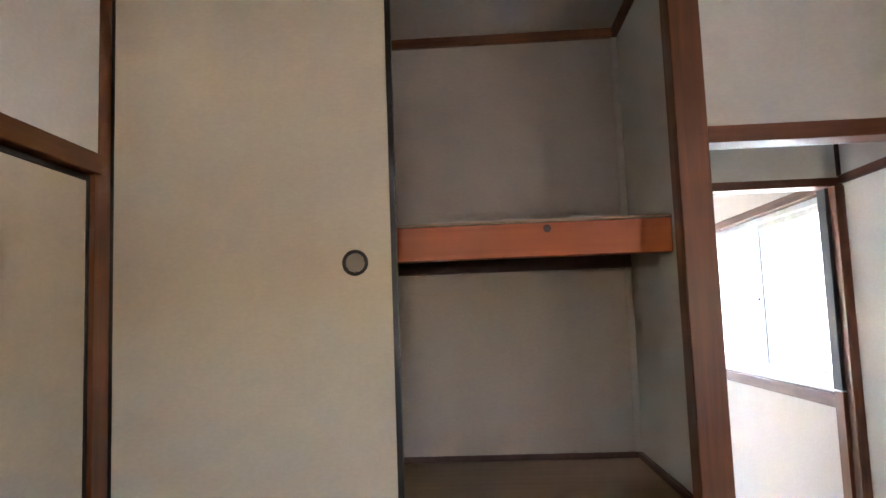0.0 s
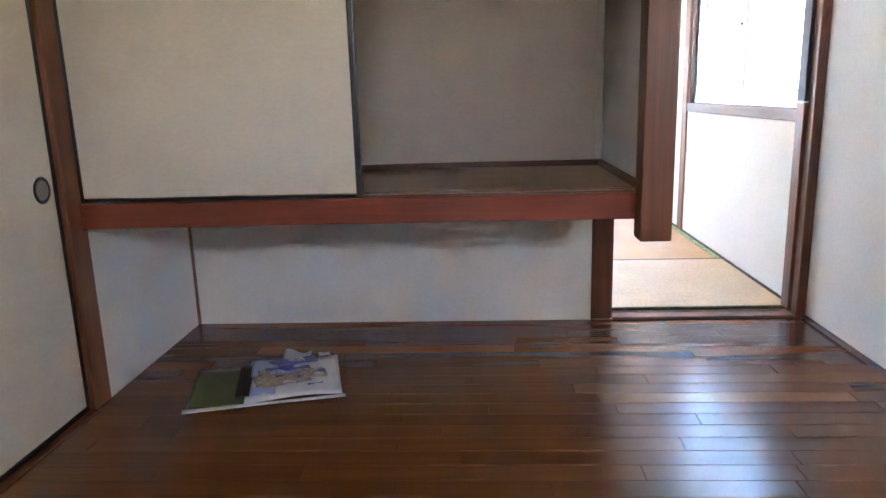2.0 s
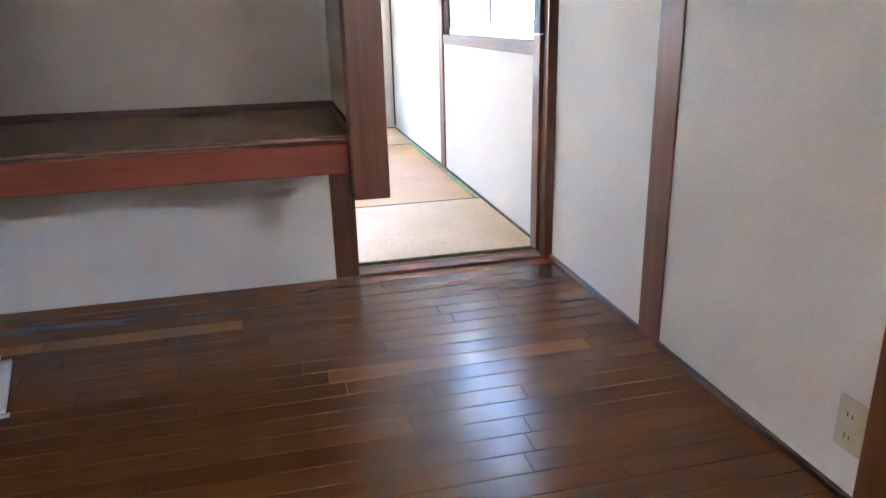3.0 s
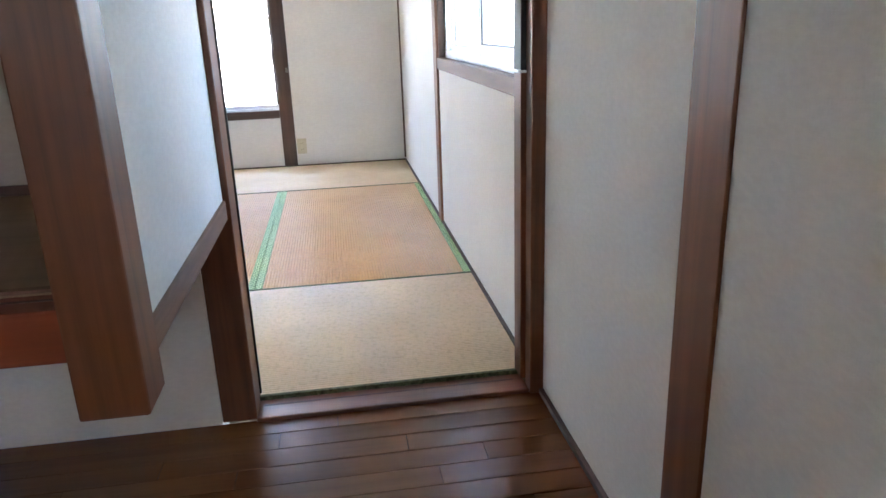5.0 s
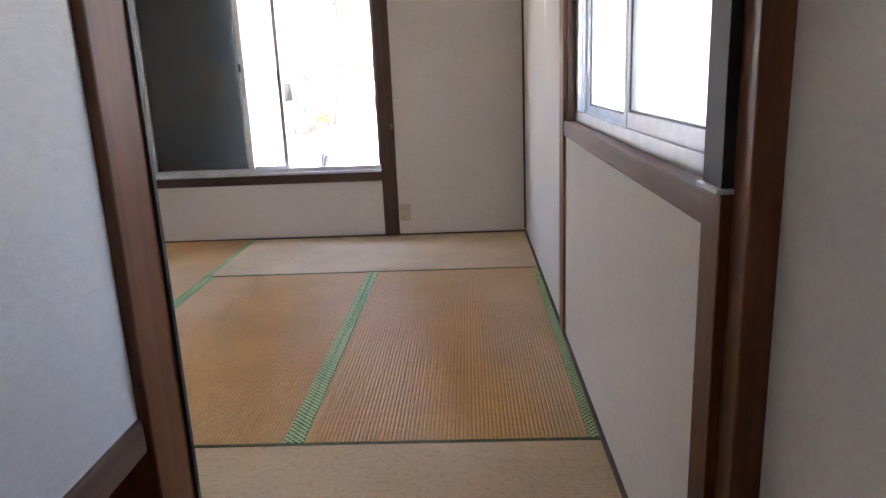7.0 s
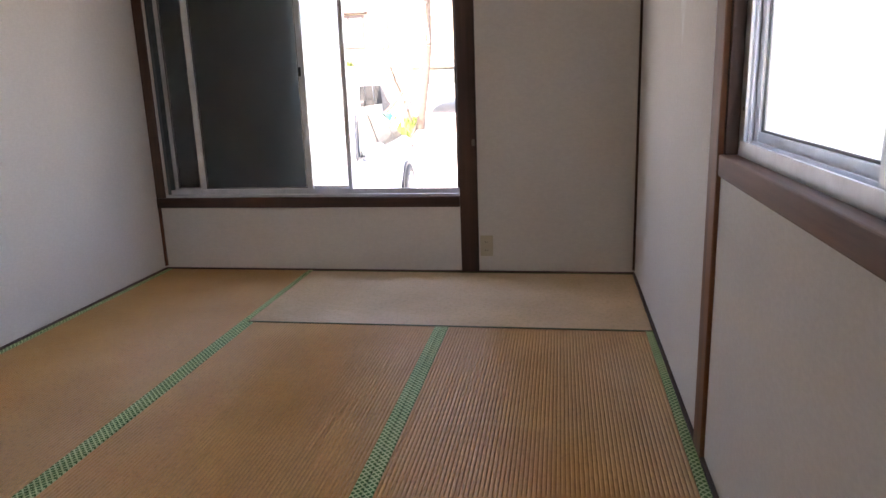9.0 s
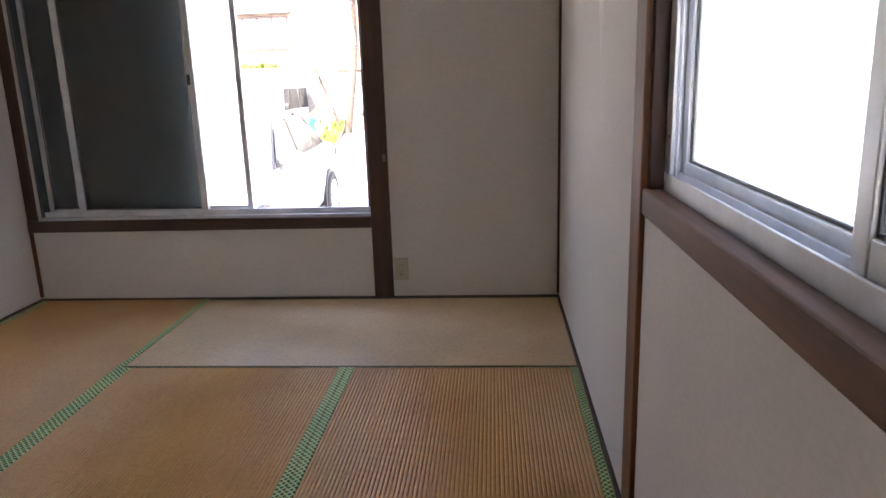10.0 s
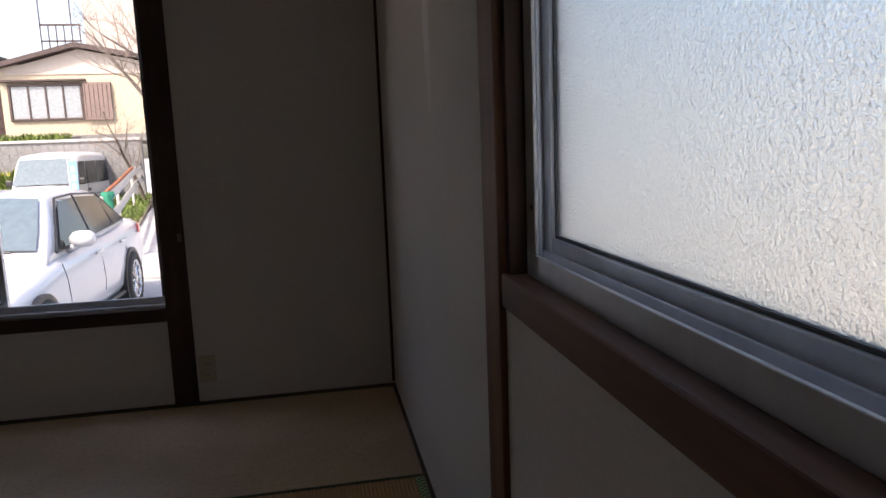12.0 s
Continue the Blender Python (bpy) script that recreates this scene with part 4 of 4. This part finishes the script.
        for y in (0.92, 3.77):
            put("wheel_arch", lathe(bmesh.new(), (s * 0.70, y, 0.335), (s, 0, 0), [(0.375, 0), (0.375, 0.212), (0.36, 0.214), (0.02, 0.213)], 36), black_plastic, t)
            wheel(put, t, s * 0.835, y, 0.335, s)
    put("grille", quad((-0.42, -0.01, 0.34), (0.42, -0.01, 0.34), (0.36, 0.02, 0.58), (-0.36, 0.02, 0.58)), black_plastic, t)
    for s in (-0.3, 0.25):
        put("wiper", tube(bmesh.new(), (s - 0.25, 1.45, 1.03), (s + 0.25, 1.40, 1.0), 0.008, 0.008, 6), black_plastic, t)
    return t


sedan(Matrix.Translation((-3.45, 5.83, GROUND)) @ Matrix.Diagonal((1.0, 1.0, 1.045, 1.0)))


def van(m):
    t = thing("van", "small white cargo van parked behind the saloon car", "van", tuple(m.translation))
    put = placed(m)
    def ring(y, w, z0, z1):
        return [(0, y, z0), (w * 0.95, y, z0), (w, y, z0 + 0.15), (w, y, 1.0 if z1 > 1.1 else z1 * 0.8), (w * 0.93, y, z1 - 0.1), (w * 0.82, y, z1 - 0.02), (w * 0.4, y, z1 + 0.02), (0, y, z1 + 0.03), (-w * 0.4, y, z1 + 0.02), (-w * 0.82, y, z1 - 0.02), (-w * 0.93, y, z1 - 0.1), (-w, y, 1.0 if z1 > 1.1 else z1 * 0.8), (-w, y, z0 + 0.15), (-w * 0.95, y, z0)]
    bm = loft(bmesh.new(), [ring(*r) for r in ((0.0, 0.66, 0.3, 0.88), (0.06, 0.72, 0.22, 0.98), (0.22, 0.735, 0.2, 1.08), (0.62, 0.735, 0.2, 1.66), (0.82, 0.735, 0.2, 1.84), (1.3, 0.735, 0.2, 1.88), (2.9, 0.735, 0.2, 1.88), (3.2, 0.73, 0.22, 1.82), (3.3, 0.71, 0.3, 1.7))])
    put("body", bm, van_paint, t, "", True)
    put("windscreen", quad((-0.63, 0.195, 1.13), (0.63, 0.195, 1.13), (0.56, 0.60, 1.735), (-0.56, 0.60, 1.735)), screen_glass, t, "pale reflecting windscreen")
    for s in (1, -1):
        for a in ((0.62, 1.18, 0.76), (1.24, 2.05, 1.24), (2.14, 2.95, 2.14)):
            c = [(s * 0.742, a[0], 1.10), (s * 0.742, a[1], 1.10), (s * 0.695, a[1], 1.66), (s * 0.695, a[2], 1.66)]
            put("side_window", quad(*(c if s > 0 else c[::-1])), car_glass, t, "dark side window")
        put("mirror", boxes((s * 0.83 - 0.08, s * 0.83 + 0.08, 0.50, 0.60, 1.10, 1.26), bevel=0.03), black_plastic, t, "black door mirror")
        put("headlight", quad((s * 0.42, 0.0, 0.68), (s * 0.68, 0.04, 0.68), (s * 0.68, 0.07, 0.86), (s * 0.44, 0.03, 0.86)), lens, t, "square headlight")
        for y in (0.5, 2.75):
            put("wheel_arch", lathe(bmesh.new(), (s * 0.56, y, 0.27), (s, 0, 0), [(0.31, 0), (0.31, 0.182), (0.02, 0.182)], 28), black_plastic, t)
            wheel(put, t, s * 0.66, y, 0.27, s)
        for y in (1.22, 1.36):
            put("door_handle", boxes((s * 0.735 - 0.012, s * 0.735 + 0.012, y - 0.045, y + 0.045, 0.90, 0.98), bevel=0.004), black_plastic, t, "black door handle")
        put("side_strip", boxes((s * 0.735 - 0.006, s * 0.735 + 0.006, 0.7, 3.1, 0.80, 0.815)), black_plastic, t)
        put("door_seam", boxes((s * 0.735 - 0.005, s * 0.735 + 0.005, 1.205, 1.215, 0.35, 1.1)), black_plastic, t)
    put("bumper", boxes((-0.71, 0.71, -0.03, 0.05, 0.3, 0.55), bevel=0.02), van_paint, t)
    for s in (-0.25, 0.2):
        put("wiper", tube(bmesh.new(), (s - 0.28, 0.235, 1.15), (s + 0.25, 0.225, 1.11), 0.01, 0.01, 6), black_plastic, t)
    put("badge", boxes((-0.1, 0.1, -0.004, 0.012, 0.74, 0.80), bevel=0.003), chrome, t)
    return t


van(Matrix.Translation((-6.72, 18.6, GROUND + 0.1)) @ Matrix.Rotation(radians(-1), 4, "Z"))

banner = thing("banner", "narrow pale blue banner standing before the van", "banner", (-5.68, 17.9, GROUND + 0.1))
part("cloth", boxes((-5.78, -5.60, 17.89, 17.90, 0.05, 1.0), bevel=0.002), sign_blue, banner)
for k in range(4):
    part("lettering", boxes((-5.73, -5.65, 17.884, 17.888, 0.15 + 0.2 * k, 0.28 + 0.2 * k)), paper_white, banner)
part("pole", tube(bmesh.new(), (-5.79, 17.9, GROUND + 0.1), (-5.79, 17.9, 1.04), 0.012, 0.012, 8), aluminium, banner)

# ---- guard rail along the rising lane ----
gr = thing("guard_rail", "chalky white guard rail with rusty edges on the bank", "guard rail", (-4.2, 15, -0.4))
line = [Vector(p) for p in ((-3.63, 12.7, -0.50), (-3.98, 15.0, -0.38), (-4.66, 19.0, -0.20), (-5.3, 23.0, 0.0))]
for h, th in ((0.46, 0.15), (0.80, 0.15)):
    for p, q in zip(line, line[1:]):
        bm = bmesh.new()
        d = (q - p).normalized().cross(Vector((0, 0, 1))) * 0.03
        for z0, z1, o in ((h, h + th * 0.5, 1), (h + th * 0.5, h + th, -0.3)):
            vs = [bm.verts.new(c) for c in (p + d * o + Vector((0, 0, z0)), q + d * o + Vector((0, 0, z0)), q + d * -o + Vector((0, 0, z1)), p + d * -o + Vector((0, 0, z1)), p + d * (o - 0.4) + Vector((0, 0, z0)), q + d * (o - 0.4) + Vector((0, 0, z0)), q + d * (-o - 0.4) + Vector((0, 0, z1)), p + d * (-o - 0.4) + Vector((0, 0, z1)))]
            for f in ((0, 1, 2, 3), (7, 6, 5, 4), (0, 4, 5, 1), (3, 2, 6, 7), (0, 3, 7, 4), (1, 5, 6, 2)):
                bm.faces.new([vs[i] for i in f])
        part("rail", bm, rail_white, gr)
bm = bmesh.new()
for p, q in zip(line[:2], line[1:3]):
    tube(bm, p + Vector((-0.02, 0, 0.965)), q + Vector((-0.02, 0, 0.965)), 0.035, 0.035, 8)
part("rusty_edge", bm, rust, gr, "rust-brown top tube")
for k in range(4):
    u = k / 3 * 2.999
    p = line[int(u)].lerp(line[int(u) + 1], u % 1)
    part("post", tube(bmesh.new(), p + Vector((-0.06, 0, -0.3)), p + Vector((-0.06, 0, 0.93)), 0.03, 0.03, 10), rail_white, gr)
net = thing("net", "bundle of green net hung over the guard rail", "net", (-3.62, 12.75, -0.3))
bm = bmesh.new()
rows = []
for i in range(9):
    z = 0.50 - 0.06 * i
    rows.append([bm.verts.new((-3.62 + (0.09 + 0.02 * math.sin(i * 2.1)) * math.cos(a) * (1 + 0.2 * math.sin(3 * a + i)), 12.75 + 0.07 * math.sin(a) * (1 + 0.15 * math.sin(5 * a + i)), z)) for a in [k * math.tau / 16 for k in range(16)]])
for a, b in zip(rows, rows[1:]):
    for k in range(16):
        bm.faces.new((a[k], a[(k + 1) % 16], b[(k + 1) % 16], b[k]))
bm.faces.new(rows[0]), bm.faces.new(rows[-1][::-1])
part("cloth", bm, green_net, net, "", True)


# ---- plants ----
def tree(at, height, seed, label, lean):
    t = thing("tree", label, "tree", at)
    rg = random.Random(seed)
    trunk, twigs = bmesh.new(), bmesh.new()
    def grow(p, way, length, r, depth):
        n = 4
        for k in range(n):
            way = (way + Vector((rg.uniform(-1, 1), rg.uniform(-1, 1), rg.uniform(-0.3, 0.6))) * 0.16).normalized()
            q = p + way * (length / n)
            r1 = r * 0.86
            tube(trunk if depth == 0 else twigs, p, q, r, r1, 8 if depth == 0 else 5, cap=(k == n - 1))
            if depth < 4 and (k > 0 or depth > 0):
                for _ in range(2 if depth else 3):
                    side = Vector((rg.uniform(-1, 1), rg.uniform(-1, 1), rg.uniform(-0.1, 0.8))).normalized()
                    if rg.random() < (0.95 if depth < 2 else 0.55):
                        grow(q, (way * 0.6 + side).normalized(), length * rg.uniform(0.38, 0.62), r1 * 0.5, depth + 1)
            p, r = q, r1
    grow(Vector(at), Vector(lean).normalized(), height, 0.027 * height, 0)
    part("trunk", trunk, bark, t, "", True)
    part("crown", twigs, twig_bark, t, "bare spreading branches, sunlight painted into the bark")
    return t


tree((-4.35, 19.6, -0.28), 4.6, 11, "bare early-spring tree with thin branches on the bank", (0.18, 0, 1))
tree((-4.7, 20.2, -0.28), 1.9, 4, "low bare shrub on the grassy bank", (-0.1, 0, 1))


def tufts(name, label, category, count, spot, size, mat, seed):
    rg = random.Random(seed)
    bm = bmesh.new()
    for _ in range(count):
        x, y, z = spot(rg)
        a, h = rg.uniform(0, math.tau), size * rg.uniform(0.5, 1.3)
        w = h * 0.12
        d, e = Vector((math.cos(a), math.sin(a), 0)), Vector((-math.sin(a), math.cos(a), 0))
        p = Vector((x, y, z - 0.02))
        tip = p + d * h * rg.uniform(0.2, 0.6) + Vector((0, 0, h))
        midp = p + d * h * 0.15 + Vector((0, 0, h * 0.6))
        v = [bm.verts.new(c) for c in (p - e * w, p + e * w, midp + e * w * 0.8, midp - e * w * 0.8, tip)]
        bm.faces.new(v[:4]), bm.faces.new((v[3], v[2], v[4]))
    ob = part(name, bm, mat)
    return tagged(ob, label, category, kind="stuff")


def bank_spot(rg):
    u = rg.uniform(0, 2.999)
    p = [Vector(q) for q in ((-5.0, 12.6, -0.67), (-5.2, 15.0, -0.48), (-5.6, 18.0, -0.30), (-6.1, 21.4, -0.1))]
    c = p[int(u)].lerp(p[int(u) + 1], u % 1)
    return c.x + rg.uniform(0, 1.32), c.y, c.z


tufts("grass", "bright spring grass on the bank", "grass", 3500, bank_spot, 0.16, leaf, 3)
tufts("wall_weeds", "weeds along the top of the block wall", "weeds", 900, lambda rg: (rg.uniform(-10.5, -7.0), rg.uniform(21.85, 22.5), 1.55), 0.22, leaf, 6)
tufts("garden_weeds", "tall weeds before the block wall", "weeds", 1800, lambda rg: (rg.uniform(-11.5, -7.6), rg.uniform(20.6, 21.5), GROUND + 0.1), 1.2, leaf, 8)
tufts("rape_flowers", "yellow rape flowers before the block wall", "flowers", 700, lambda rg: (rg.uniform(-11.0, -7.8), rg.uniform(20.6, 21.4), rg.uniform(0.2, 0.75)), 0.12, flower, 9)


# ---- tatami mats ----
def tatami_mat(x0, x1, y0, y1, label):
    """A mat whose ribbed rush cover and two cloth borders run along its longer side."""
    t = thing("tatami_mat", label, "tatami mat", ((x0 + x1) / 2, (y0 + y1) / 2, -0.03), "tatami mats")
    along_x = (x1 - x0) > (y1 - y0)
    a0, a1, b0, b1 = (x0, x1, y0, y1) if along_x else (y0, y1, x0, x1)
    a0, a1, b0, b1 = a0 + 0.001, a1 - 0.001, b0 + 0.001, b1 - 0.001
    edge, pitch = (0.013 if along_x else 0.029), 0.0125
    deep = 1.2 if along_x else 2.0
    def xyz(a, b, z):
        return (a, b, z) if along_x else (b, a, z)
    count = round((b1 - b0 - 2 * edge) / pitch)
    step = (b1 - b0 - 2 * edge) / count
    prof = [(b0 + edge, -0.028)]
    for k in range(count):
        s = b0 + edge + k * step
        prof += [(s + step * 0.05, -0.0016 * deep), (s + step * 0.3, -0.0003 * deep), (s + step * 0.7, 0.0), (s + step * 0.95, -0.0015 * deep)]
    prof.append((b1 - edge, -0.028))
    bm = bmesh.new()
    lo, hi = [[bm.verts.new(xyz(a, b, z)) for b, z in prof] for a in (a0, a1)]
    for k in range(len(prof) - 1):
        bm.faces.new((lo[k], lo[k + 1], hi[k + 1], hi[k]))
    bm.faces.new(lo), bm.faces.new(hi[::-1])
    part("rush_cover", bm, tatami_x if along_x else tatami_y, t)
    for c0, c1 in ((b0, b0 + edge), (b1 - edge, b1)):
        r = (a0, a1, c0, c1, -0.029, 0.0012) if along_x else (c0, c1, a0, a1, -0.029, 0.0012)
        part("border", boxes(r, bevel=0.0012), twist_edge if along_x else border_cloth, t, "narrow dark green twisted edge" if along_x else "green lattice cloth border")
    return t


MX0, MX1 = XB + 0.017, -0.012
MY1 = YF - 0.015
tatami_mat(-1.822, MX1, 0.006, 0.912, "tatami mat at the doorway, sheen painted as beige, green cloth border")
tatami_mat(-0.91, MX1, 0.912, 2.732, "tan ribbed tatami mat with green lattice border")
tatami_mat(-1.822, -0.91, 0.912, 2.732, "tan ribbed tatami mat with green lattice border")
tatami_mat(-1.822, MX1, 2.732, MY1, "tatami mat under the garden window, sheen painted as beige")
tatami_mat(MX0, -1.822, 1.82, MY1, "tan tatami mat along the plain wall")
tatami_mat(MX0, -1.822, 0.006, 1.82, "tan tatami mat along the plain wall")

# ---- floor boards of the first room ----
rng = random.Random(5)
PITCH = 0.0755
cache = {}
row, y = 0, -0.086
while y > YS + 0.02:
    x = -rng.uniform(0.15, 0.85)
    x1 = -0.001
    while x1 > -2.66:
        ln = min(rng.choice((0.4, 0.61, 0.8, 0.9, 0.9)) if x1 < -0.002 else -x, x1 + 2.668)
        if ln < 0.03:
            break
        key = round(ln, 2)
        if key not in cache:
            bm = bmesh.new()
            box(bm, -ln / 2 + 0.0004, ln / 2 - 0.0004, -PITCH / 2 + 0.0007, PITCH / 2 - 0.0007, -0.004, 0.0)
            top = [e for e in bm.edges if all(v.co.z > -0.001 for v in e.verts)]
            bmesh.ops.bevel(bm, geom=top, offset=0.0008, segments=1, affect="EDGES")
            cache[key] = mesh_of("plank", bm, plank_mat)
        p = new("plank", cache[key])
        p.location = (x1 - ln / 2, y - PITCH / 2, FLOOR)
        p.parent = floor_a
        x1 -= ln
    y -= PITCH
    row += 1
